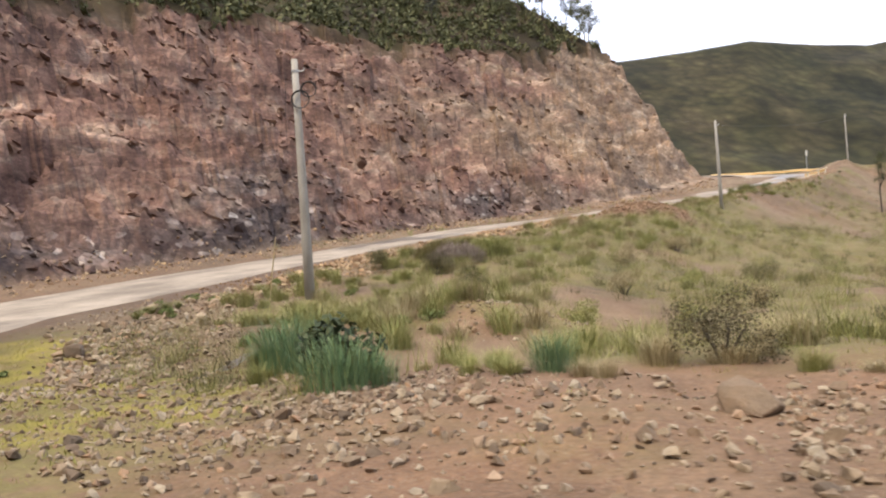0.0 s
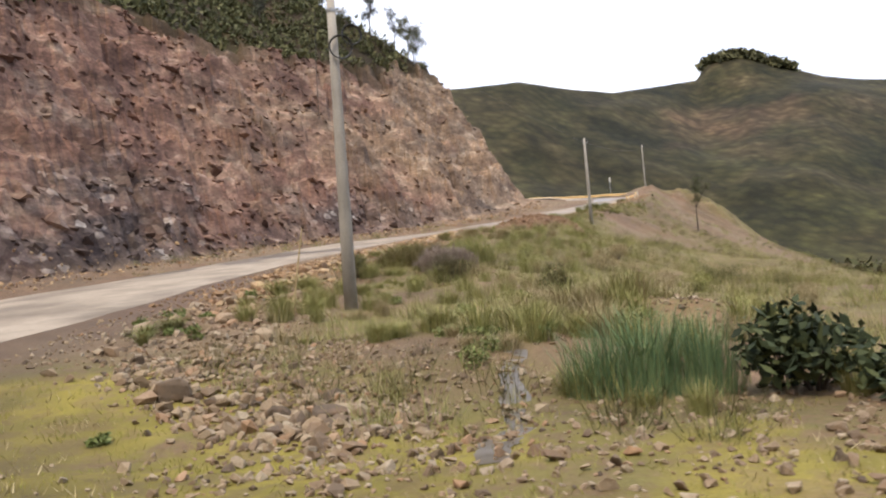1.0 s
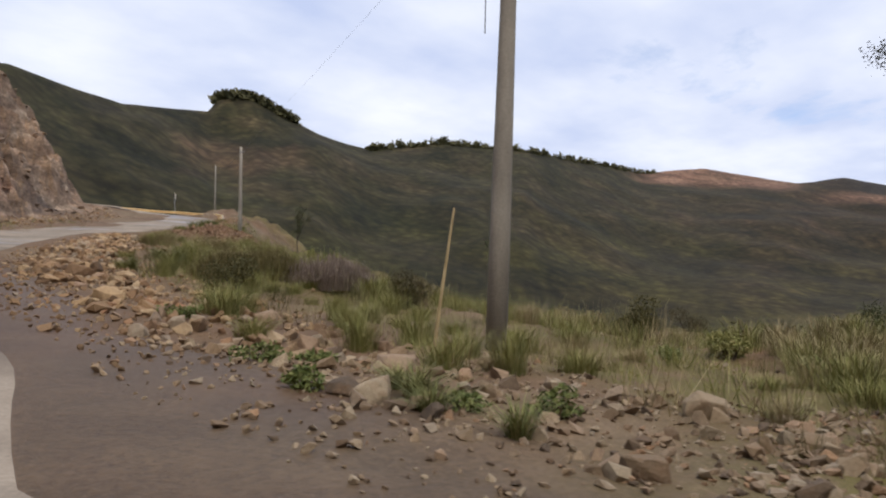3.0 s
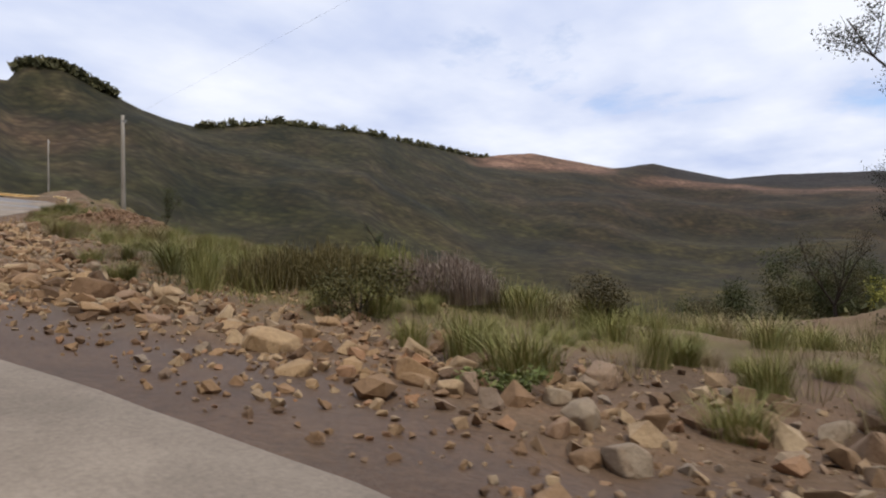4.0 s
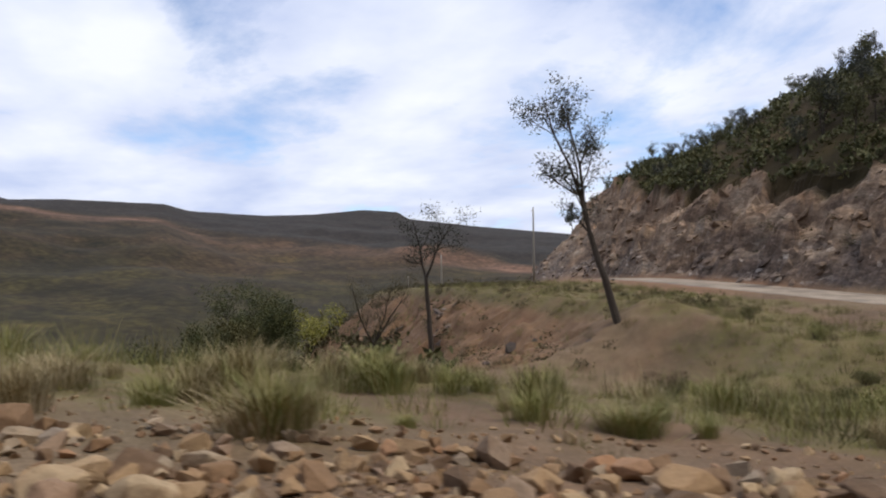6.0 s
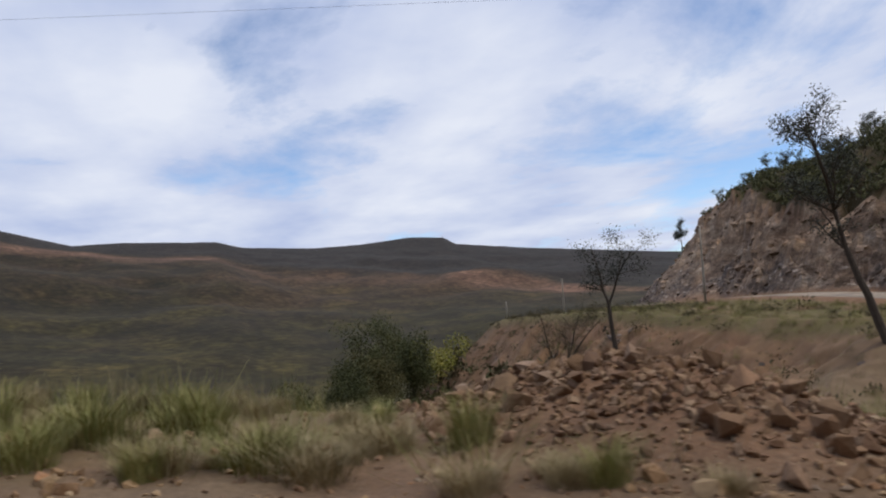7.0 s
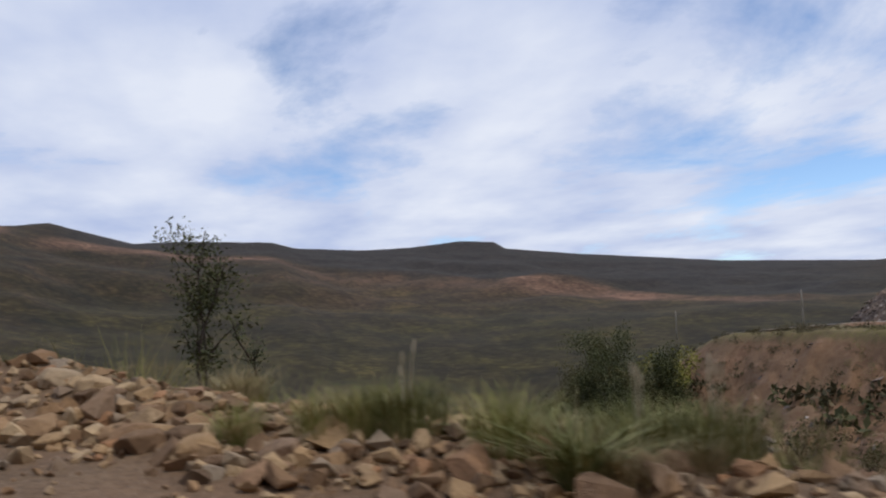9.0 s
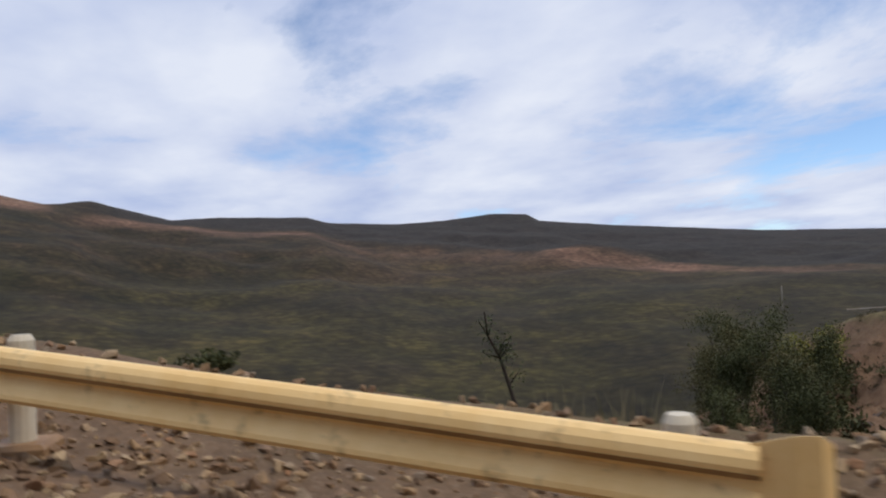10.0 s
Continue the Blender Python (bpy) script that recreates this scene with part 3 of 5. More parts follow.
M_STRAW = bark_material("straw", (0.36, 0.31, 0.21), (0.52, 0.47, 0.36))
M_CONCRETE = concrete_material()
M_RAIL = paint_material("rail_paint", (0.80, 0.52, 0.20), (0.90, 0.65, 0.31))
# rusty paint, which also stands in for shade in the rail's groove
M_RUST_AND_SHADE = paint_material("rust_and_shade_paint", (0.20, 0.115, 0.06), (0.36, 0.22, 0.11))
M_WHITE = paint_material("white_paint", (0.58, 0.52, 0.40), (0.72, 0.66, 0.54))
M_CABLE = paint_material("cable", (0.02, 0.02, 0.02), (0.04, 0.04, 0.04))
M_STEEL = paint_material("galvanised_steel", (0.3, 0.3, 0.3), (0.45, 0.45, 0.44), 0.6)


# ---- ground, road ----
def build_ground():
    rings = [0.35]
    while rings[-1] < 240:
        rings.append(rings[-1] + (0.36 if rings[-1] < 72 else 0.36 + (rings[-1] - 72) * 0.034))
    n = 1040
    ang = np.arange(n) * 2 * np.pi / n
    # beyond, the rings follow the ridge, one of them its crest
    crest = np.interp((np.degrees(ang) + 180) % 360 - 180, RIDGE[:, 0], RIDGE[:, 1])
    last = rings[-1]
    outer = [last + (crest - last) * u for u in np.linspace(0, 1, 49)[1:]] + [crest + (3400 - crest) * u**2 for u in np.linspace(0, 1, 13)[1:]]
    rings = np.array([np.full(n, q) for q in rings] + outer)
    x = np.r_[CX, (CX + rings * np.sin(ang)).ravel()]
    y = np.r_[CY, (CY + rings * np.cos(ang)).ravel()]
    z, grass, rock, far = land(x, y)
    b = np.degrees(np.arctan2(x - CX, y - CY))
    r = np.hypot(x - CX, y - CY)
    rd = np.interp(b, RIDGE[:, 0], RIDGE[:, 1])
    t = r / rd
    # bare red ground: the hill's top, the benches under the mesa, the scar under the wooded knob
    hill = smooth(73, 77, b) * (1 - smooth(85, 87, b)) * smooth(0.86, 0.94, t + 0.14 * fbm(x, y, 160, 3, 91))
    mid = np.interp(b, [86, 95, 104, 108, 115, 122, 130, 142], [0.86, 0.82, 0.76, 0.64, 0.54, 0.49, 0.46, 0.42]) + 0.1 * fbm(x, y, 300, 4, 92)
    bench = smooth(86, 90, b) * (1 - smooth(140, 150, b)) * (1 - smooth(0.012, 0.05, np.abs(t - mid) + 0.05 * fbm(x, y, 150, 3, 90)))
    scar = smooth(36, 38, b) * (1 - smooth(46, 49, b)) * smooth(0.70, 0.75, t + 0.2 * fbm(x, y, 60, 3, 94)) * (1 - smooth(0.85, 0.89, t + 0.1 * fbm(x, y, 60, 3, 95)))
    red = np.clip(hill + bench * np.clip(0.8 + 2.0 * fbm(x, y, 260, 3, 98), 0.35, 1) + 0.3 * scar * np.clip(0.6 + 2.5 * fbm(x, y, 25, 3, 97), 0, 1), 0, 1) * np.clip(0.8 + 1.2 * fbm(x, y, 90, 4, 96), 0, 1)
    red = np.maximum(red, 0.16 * smooth(100, 112, b) * smooth(0.3, 0.5, t) * (1 - smooth(0.0, 0.06, t - mid)) * (1 - smooth(150, 160, b)))
    # the dark scarp over the benches
    grass = np.where(far > 0.9, smooth(86, 92, b) * (1 - smooth(145, 155, b)) * smooth(0.03, 0.07, t - mid), grass)
    # red soil on the spoil heaps, the flat by the reeds and the lower spur
    spur = smooth(32, 22, y) * smooth(28, 40, x) * (1 - smooth(0.1, 0.5, grass)) * (far < 0.5) * np.clip(0.95 + 1.4 * fbm(x, y, 12, 3, 93), 0, 1)
    for mx, my, mr, mh in MOUNDS[:3]:
        spur = np.maximum(spur, np.exp(-(np.hypot(x - mx, y - my) / mr) ** 2 * 0.8))
    spur = np.maximum(spur, (1 - smooth(2.2, 4.2, np.hypot((x - 1.5) / 2.0, y - 7.4))) * np.clip(0.5 + 1.2 * fbm(x, y, 1.5, 3, 112), 0.15, 0.85))
    red = np.where(far < 0.5, np.maximum(red, spur), red)
    i = np.arange(n)
    faces = [(0, 1 + k, 1 + (k + 1) % n) for k in range(n)]
    k = np.arange(len(rings) - 1)[:, None] * n + 1
    quads = np.stack([k + i, k + n + i, k + n + (i + 1) % n, k + (i + 1) % n], -1).reshape(-1, 4)
    me = bpy.data.meshes.new("ground")
    me.from_pydata(np.stack([x, y, z], 1).tolist(), [], faces and [f[::-1] for f in faces] + quads.tolist())
    a = me.attributes.new("zone", "FLOAT_COLOR", "POINT")
    a.data.foreach_set("color", np.stack([grass, rock, far, np.clip(red, 0, 1)], 1).astype(np.float32).ravel())
    # mud beside the road at the bend
    lane = lane_distance(x, y)
    damp = smooth(0.6, 1.6, lane) * (1 - smooth(3.4, 5.0, lane + 2.4 * fbm(x, y, 3, 3, 111))) * smooth(8, 13, y) * (1 - smooth(33, 40, y)) * (x < 0)
    q = me.attributes.new("damp", "FLOAT", "POINT")
    q.data.foreach_set("value", damp.astype(np.float32))
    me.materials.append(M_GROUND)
    me.polygons.foreach_set("use_smooth", (np.r_[np.zeros(n), rock[quads[:, 0]] < 0.3] > 0))
    me.update()
    tagged(new("ground", me), "dry stony mountain ground with grass, cut slope and scrub hills", "ground", kind="structure")


def build_road():
    offs = np.array([-2.1, -1.95, -0.2, 0.8, 2.2, 3.9, 5.6, 6.3, 6.5])
    # the paving's ragged right-hand edge bulges out and in again round the bend
    reach = lambda y: float(np.interp(y, [6, 9, 12, 14.5, 17, 18.7, 20.5, 22.2, 25, 28.5, 34, 42], [-0.6, -1.1, -1.3, -1.3, -1.0, -0.2, -0.2, -0.6, 0.1, 0.5, 0.2, 0]))
    P = resample(LANE, 0.6)
    T = np.gradient(P[:, :2], axis=0)
    T /= np.linalg.norm(T, axis=1)[:, None]
    s = np.arange(len(P)) * 0.6
    v, f = [], []
    P, T = P[P[:, 0] < 128], T[P[:, 0] < 128]
    for k in range(len(P)):
        wr, wl = 0.35 * float(fbm(s[k : k + 1], s[k : k + 1] * 0, 3, 3, 101)[0]), 0.9 * float(fbm(s[k : k + 1], s[k : k + 1] * 0, 4, 3, 102)[0])
        for q, o in enumerate(offs):
            o = o + (wr - (reach(P[k, 1]) if P[k, 0] < 0 else 0) if q < 2 else wl if q > 6 else 0)
            lift = -0.12 if q in (0, len(offs) - 1) else 0.035 + 0.02 * math.sin(o)
            v.append((P[k, 0] - T[k, 1] * o, P[k, 1] + T[k, 0] * o, P[k, 2] + lift))
    m = len(offs)
    for k in range(len(P) - 1):
        for q in range(m - 1):
            f.append((k * m + q, (k + 1) * m + q, (k + 1) * m + q + 1, k * m + q + 1)[::-1])
    tagged(mesh_ob("road", v, f, M_ROAD, smooth_shade=True), "pale worn mountain road with damp patches and ragged edges", "road", kind="structure")


def build_trickle():
    """A shallow trickle of water over the dirt."""
    m = Nodes("water")
    m.bump(m.noise(14, 4), 0.25, 0.01)
    mat = m.done(m.ramp(m.noise(3, 4), (0.3, (0.07, 0.058, 0.045)), (0.7, (0.13, 0.11, 0.09))), 0.3)
    m.bsdf.inputs["Specular IOR Level"].default_value = 0.4
    line = [(-3.9, 15.6), (-4.4, 14.7), (-4.7, 13.9), (-5.0, 13.3), (-5.2, 12.7), (-5.7, 12.1), (-6.0, 11.4)]
    P = resample(line, 0.12)
    T = np.gradient(P, axis=0)
    T /= np.linalg.norm(T, axis=1)[:, None]
    wide = 0.14 + 0.2 * fbm(P[:, 0] * 3, P[:, 1] * 3, 1.0, 3, 121)
    offs = np.linspace(-1, 1, 6)
    x = P[:, :1] - T[:, 1:] * wide[:, None] * offs
    y = P[:, 1:] + T[:, :1] * wide[:, None] * offs
    z = land(x, y)[0].reshape(x.shape)
    z = 0.6 * z + 0.4 * z.mean(1)[:, None] + 0.004
    v = np.stack([x, y, z], -1).reshape(-1, 3).tolist()
    f = [(k * 6 + q, k * 6 + q + 1, k * 6 + q + 7, k * 6 + q + 6) for k in range(len(P) - 1) for q in range(5)]
    tagged(mesh_ob("water", v, f, mat, smooth_shade=True), "shallow muddy trickle of water across the dirt", "water", kind="structure")


build_ground()
build_road()
build_trickle()


# ---- scatter helpers ----
rng = np.random.default_rng(7)


def lane_at(s):
    """A place, the right-hand normal and the height of the lane at fraction s of its samples."""
    k = min(max(s, 0), len(ROAD) - 1.001)
    i, f = int(k), k - int(k)
    p = ROAD[i] * (1 - f) + ROAD[min(i + 1, len(ROAD) - 1)] * f
    return p[:2], np.array([TAN[i, 1], -TAN[i, 0]]), p[2]


def lane_index(x, y):
    return int(np.hypot(ROAD[:, 0] - x, ROAD[:, 1] - y).argmin())


def scatter(x0, y0, x1, y1, lo, hi, n, clump=0.0):
    """n places to the right of the lane, between two of its stations, lo to hi metres off."""
    a, b = lane_index(x0, y0), lane_index(x1, y1)
    s = rng.uniform(a, b, n)
    if clump:
        c = rng.uniform(a, b, max(3, n // 12))
        s = np.where(rng.random(n) < clump, rng.choice(c, n) + rng.normal(0, 0.8, n), s)
    o = lo + (hi - lo) * rng.beta(1.3, 1.5, n)
    out = np.zeros((n, 2))
    for k in range(n):
        p, nor, _ = lane_at(s[k])
        out[k] = p + nor * o[k]
    return out


def hull(seed, pts=15, flat=0.62):
    """An angular broken stone about 1 m across."""
    r = np.random.default_rng(seed)
    bm = bmesh.new()
    for _ in range(pts):
        p = r.normal(size=3)
        p /= np.abs(p).max() ** 0.6 * np.linalg.norm(p) ** 0.4
        bm.verts.new((0.5 * p[0] * r.uniform(0.75, 1.05), 0.42 * p[1] * r.uniform(0.75, 1.05), 0.5 * flat * p[2]))
    bmesh.ops.convex_hull(bm, input=bm.verts)
    loose = [v for v in bm.verts if not v.link_faces]
    bmesh.ops.delete(bm, geom=loose, context="VERTS")
    bmesh.ops.triangulate(bm, faces=bm.faces)
    return bm


def hull_arrays(seed, pts, flat=0.62):
    bm = hull(seed, pts, flat)
    bm.verts.ensure_lookup_table()
    bm.verts.index_update()
    v, f = np.array([x.co[:] for x in bm.verts]), np.array([[q.index for q in x.verts] for x in bm.faces])
    bm.free()
    return v, f


def turn_matrix(r):
    q = r.normal(size=4)
    q /= np.linalg.norm(q)
    w, x, y, z = q
    return np.array([[1 - 2 * (y * y + z * z), 2 * (x * y - z * w), 2 * (x * z + y * w)], [2 * (x * y + z * w), 1 - 2 * (x * x + z * z), 2 * (y * z - x * w)], [2 * (x * z - y * w), 2 * (y * z + x * w), 1 - 2 * (x * x + y * y)]])


def mesh_from(name, v, f, mat):
    """A mesh of triangles out of two arrays."""
    me = bpy.data.meshes.new(name)
    me.vertices.add(len(v))
    me.vertices.foreach_set("co", np.asarray(v, np.float32).ravel())
    me.loops.add(3 * len(f))
    me.loops.foreach_set("vertex_index", np.asarray(f, np.int32).ravel())
    me.polygons.add(len(f))
    me.polygons.foreach_set("loop_start", np.arange(0, 3 * len(f), 3, dtype=np.int32))
    me.update(calc_edges=True)
    me.polygons.foreach_set("use_smooth", np.zeros(len(f), bool))
    me.materials.append(mat)
    return me


def joined(name, kinds, places, sizes, mat, label, category, mats=None):
    """Many small pieces, kinds being (verts, faces), as one object of kind stuff."""
    places, sizes = np.asarray(places, float), np.asarray(sizes, float)
    mats = np.array(mats) if mats is not None else np.array([turn_matrix(rng) for _ in sizes])
    V, F, base = [], [], 0
    for k, (v, f) in enumerate(kinds):
        t, p, q = mats[k :: len(kinds)], places[k :: len(kinds)], sizes[k :: len(kinds)]
        V.append((np.einsum("nij,vj->nvi", t, v) * q[:, None, None] + p[:, None]).reshape(-1, 3))
        F.append((f[None] + (base + len(v) * np.arange(len(q)))[:, None, None]).reshape(-1, 3))
        base += len(v) * len(q)
    me = mesh_from(name, np.concatenate(V), np.concatenate(F), mat)
    return tagged(new(name, me), label, category, kind="stuff")


def yaws(n):
    """n turns about the upright axis."""
    return lying(n, 0.0)


def lying(n, tilt):
    """n turns of pieces that lie flat, tipped at random by about tilt radians."""
    a, b, c = rng.uniform(0, 2 * math.pi, n), rng.normal(0, tilt, n), rng.normal(0, tilt, n)
    ca, sa, cb, sb, cc, sc = np.cos(a), np.sin(a), np.cos(b), np.sin(b), np.cos(c), np.sin(c)
    o, i = np.zeros(n), np.ones(n)
    turn = lambda rows: np.moveaxis(np.array(rows), -1, 0)
    return turn([[ca, -sa, o], [sa, ca, o], [o, o, i]]) @ turn([[cb, o, sb], [o, i, o], [-sb, o, cb]]) @ turn([[i, o, o], [o, cc, -sc], [o, sc, cc]])


# ---- rocks ----
ROCK_MESHES = []
for k in range(14):
    bm = hull(200 + k, 20 + 2 * (k % 7), 0.46 + 0.08 * (k % 5))
    bmesh.ops.bevel(bm, geom=bm.edges[:], offset=0.02, segments=1, affect="EDGES")
    me = bpy.data.meshes.new("rock")
    bm.to_mesh(me)
    bm.free()
    me.materials.append(M_STONE)
    ROCK_MESHES.append(me)


def rock(x, y, size, group, label, k=None, turn=None):
    k = rng.integers(len(ROCK_MESHES)) if k is None else k
    ob = new("rock", ROCK_MESHES[k])
    sx, sy, sz = size * rng.uniform(0.85, 1.2), size * rng.uniform(0.75, 1.1), size * rng.uniform(0.8, 1.15)
    z = ground_z(x, y) + 0.11 * sz
    ob.matrix_basis = Matrix.LocRotScale((x, y, z), Euler((rng.normal(0, 0.2), rng.normal(0, 0.2), rng.uniform(0, 6.28) if turn is None else turn)), (sx, sy, sz))
    return tagged(ob, label, "rock", group)


ROWS_OF_ROCKS = [  # from, to, off the lane, how many, sizes, group
    ((-1, 1), (-9, 7), 4.4, 7.5, 11, (0.12, 0.32), "rocks strewn over the red dirt", "tan broken rock lying on reddish dirt"),
    ((-10.5, 9.2), (-14.2, 18), 4.9, 7.2, 46, (0.16, 0.42), "row of rocks round the bend", "angular tan rock in a loose row on the verge"),
    ((-14.2, 18), (-9, 35), 3.8, 7.6, 40, (0.25, 0.6), "rocks on the verge past the pole", "broken pinkish tan rock on the dirt verge"),
    ((-9, 35), (-1, 47), 3.3, 5.8, 55, (0.25, 0.55), "rocks tipped beside the climbing road", "sharp-edged tan rock tipped beside the road"),
    ((-1, 47), (7, 56.5), 3.0, 6.0, 58, (0.28, 0.65), "rocks tipped beside the climbing road", "sharp-edged tan rock tipped beside the road"),
    ((10, 60), (20, 68.5), 4.5, 8.5, 14, (0.15, 0.4), "scattered rocks by the grass", "small brown rock among dry grass"),
    ((26, 74), (40.5, 86), 3.75, 5.2, 80, (0.16, 0.5), "bank of rocks before the guard rail", "angular orange-tan rock heaped on the road edge"),
    ((22.5, 70.8), (28.5, 76), 3.5, 5.0, 26, (0.2, 0.52), "rocks at the edge of the tall grass", "pale tan rock lying before tall grass"),
    ((28.3, 76), (34, 80.7), 3.4, 4.6, 13, (0.16, 0.42), "bank of rocks before the guard rail", "angular orange-tan rock heaped on the road edge"),
    ((41, 86.5), (46, 91), 4.2, 5.4, 10, (0.08, 0.18), "bank of rocks behind the guard rail", "grey-tan rock behind the guard rail"),
]
for (x0, y0), (x1, y1), lo, hi, n, (a, b), group, label in ROWS_OF_ROCKS:
    for x, y in scatter(x0, y0, x1, y1, lo, hi, n, 0.4):
        rock(x, y, a + (b - a) * rng.beta(1.1, 2.4), group, label)
for x, y, size, label in (
    (-8.5, 15.9, 0.6, "large yellowish squarish rock on the grass verge"), (2.1, 6.9, 0.55, "large tan rock on red dirt"), (-6.8, 14.2, 0.42, "pale squarish rock on the verge"),
    (42.5, 82.8, 0.78, "large orange boulder at the road edge"), (44.3, 84.0, 0.5, "pale boulder beside the rail end"), (40.4, 80.9, 0.55, "orange-tan boulder in the rock bank"),
    (-4.4, 34.4, 0.62, "large smooth tan boulder by the road"), (-3.4, 35.4, 0.6, "large tan boulder by the road"), (-3.7, 33.7, 0.5, "pale tan boulder by the road"),
    (-6.8, 28.6, 0.5, "flat pale rock by the road"), (8.6, 50.0, 0.6, "large tan boulder beside grass"), (7.6, 50.8, 0.5, "tan boulder beside grass"), (43.3, 80.7, 0.34, "pale rock on top of the bank")):
    rock(x, y, size, "boulders", label)


def build_rubble():
    kinds = [hull_arrays(300 + k, 11, 0.46 + 0.09 * (k % 4)) for k in range(9)]
    p = []
    for (x0, y0), (x1, y1), lo, hi, n in (
        ((1.5, -0.5), (-12, 11), 3.0, 9, 4600), ((-12, 11), (-14.2, 20), 4.6, 9, 1800), ((-14.2, 20), (-8, 37), 2.6, 8.5, 3000), ((-8, 37), (7, 56.5), 2.4, 8, 3400),
        ((7, 56.5), (25, 73), 2.6, 9, 1800), ((25, 73), (40, 85), 3.7, 6.0, 2600), ((25, 73), (40, 85), 2.4, 4.0, 260), ((40.5, 86), (47, 92), 2.2, 4.6, 2600)):
        p.append(scatter(x0, y0, x1, y1, lo, hi, n, 0.72))
    for mx, my, mr, mh in MOUNDS[2:6]:
        p.append(np.array([mx, my]) + rng.normal(0, mr * 0.5, (int((320 if mh > 0.7 else 60) * mr), 2)))
    p = np.concatenate(p)
    z = land(p[:, 0], p[:, 1])[0]
    size = 0.035 + 0.26 * rng.beta(0.8, 5, len(p))
    # the fuller rows, with bigger pieces
    rows = [scatter(*a, *b, lo, hi, 15 * n, 0.55) for a, b, lo, hi, n, *_ in ROWS_OF_ROCKS]
    top = np.concatenate([np.full(len(q), min(0.42, 0.75 * r[5][1])) for q, r in zip(rows, ROWS_OF_ROCKS)])
    q = np.concatenate(rows)
    zq = land(q[:, 0], q[:, 1])[0]
    sq = 0.07 + top * rng.beta(1.0, 3.2, len(q))
    p, z, size = np.concatenate([p, q]), np.r_[z, zq], np.r_[size, sq]
    # fine grit behind the rail
    size = np.where((p[:, 0] > 41.5) & (p[:, 1] > 82.5), np.minimum(size, 0.05 + 0.5 * size), size)
    joined("rubble", kinds, np.c_[p, z + 0.12 * size], size, M_RUBBLE, "loose rubble of tan and brown stone chips", "rubble", lying(len(p), 0.42))
    # the two spoil heaps: red-brown stones of all sizes, half sunk in soil
    c = np.concatenate([np.array([mx, my]) + rng.normal(0, mr * 0.5, (int(760 * mr), 2)) for mx, my, mr, mh in MOUNDS[:2]])
    size = np.where(rng.random(len(c)) < 0.022, rng.uniform(0.22, 0.42, len(c)), 0.045 + 0.25 * rng.beta(0.9, 4.5, len(c)))
    zc = land(c[:, 0], c[:, 1])[0]
    joined("spoil_rubble", kinds, np.c_[c, zc + 0.16 * size], size, M_SPOIL, "red-brown broken stones heaped in loose soil", "rubble", lying(len(c), 0.75))


build_rubble()


def build_cliff_stones():
    kinds = [hull_arrays(330 + k, 12, 0.34 + 0.03 * (k % 5)) for k in range(10)]
    n = 30000
    x, y = rng.uniform(-38, 60, n), rng.uniform(22, 118, n)
    x2, y2 = rng.uniform(25, 150, 16000), rng.uniform(-110, 30, 16000)
    x, y = np.r_[x, x2], np.r_[y, y2]
    z, _, face, far = land(x, y)
    keep = (rng.random(len(x)) < np.where(y < 32, 1.6, 1.0) * face * np.where((x > 8) & (y > 40), 0.3, 0.9)) & (far < 0.4) & (fbm(x, y, 3, 3, 131) > -0.1)
    x, y, z = x[keep], y[keep], z[keep]
    size = 0.25 + 1.9 * rng.beta(0.9, 6, len(x))
    # slabs lie with the beds, which dip along the road
    dip = np.array(Euler((0.0, 0.4, 0.9)).to_matrix())
    mats = (dip @ lying(len(x), 0.35) * np.c_[np.full(len(x), 1.25), np.ones(len(x)), rng.uniform(0.6, 1.2, len(x))][:, None, :])
    size = np.where(y < 30, 1.45 * size, size)
    joined("cliff_stones", kinds, np.c_[x, y, z + 0.02], size, M_CLIFF, "jagged blocks of rust, tan and grey rock in the cut face", "rock face", mats)
    # fallen stones along the foot of the cut
    n = 2600
    a, b = lane_index(-14, 15), lane_index(44, 90)
    s, o = rng.uniform(a, b, n), -7.2 - 4.0 * rng.beta(2, 1.5, n)
    p = np.array([lane_at(q)[0] + lane_at(q)[1] * w for q, w in zip(s, o)])
    z = land(p[:, 0], p[:, 1])[0]
    size = 0.08 + 0.5 * rng.beta(1, 5, n)
    joined("scree", [hull_arrays(350 + k, 9, 0.6) for k in range(6)], np.c_[p, z + 0.1 * size], size, M_RUBBLE, "fallen stones along the foot of the cut slope", "scree")


build_cliff_stones()


# ---- grass and shrubs ----
def blade_arrays(seed, n, spread, height, lean, width):
    """A tuft: n bent blades rising from a small root."""
    r = np.random.default_rng(seed)
    V, F = [], []
    for _ in range(n):
        a, h = r.uniform(0, 6.283), height * (0.35 + 0.65 * r.random() ** 0.8)
        root = np.array([math.cos(a), math.sin(a), 0]) * spread * r.random() ** 0.7
        a += r.normal(0, 0.5)
        out = np.array([math.cos(a), math.sin(a), 0]) * lean * h * r.uniform(0.03, 1.0) ** 1.2
        side = np.array([-math.sin(a), math.cos(a), 0]) * width * r.uniform(0.6, 1.2)
        b = len(V)
        for t, wd in ((0, 1.0), (0.45, 0.85), (0.8, 0.5)):
            c = root + out * t * t + np.array([0, 0, h * (t - 0.25 * lean * t * t)])
            V += [c - side * wd * 0.5, c + side * wd * 0.5]
        V.append(root + out + np.array([0, 0, h * (1 - 0.25 * lean)]))
        F += [(b, b + 1, b + 2), (b + 1, b + 3, b + 2), (b + 2, b + 3, b + 4), (b + 3, b + 5, b + 4), (b + 4, b + 5, b + 6)]
    return np.array(V), np.array(F)


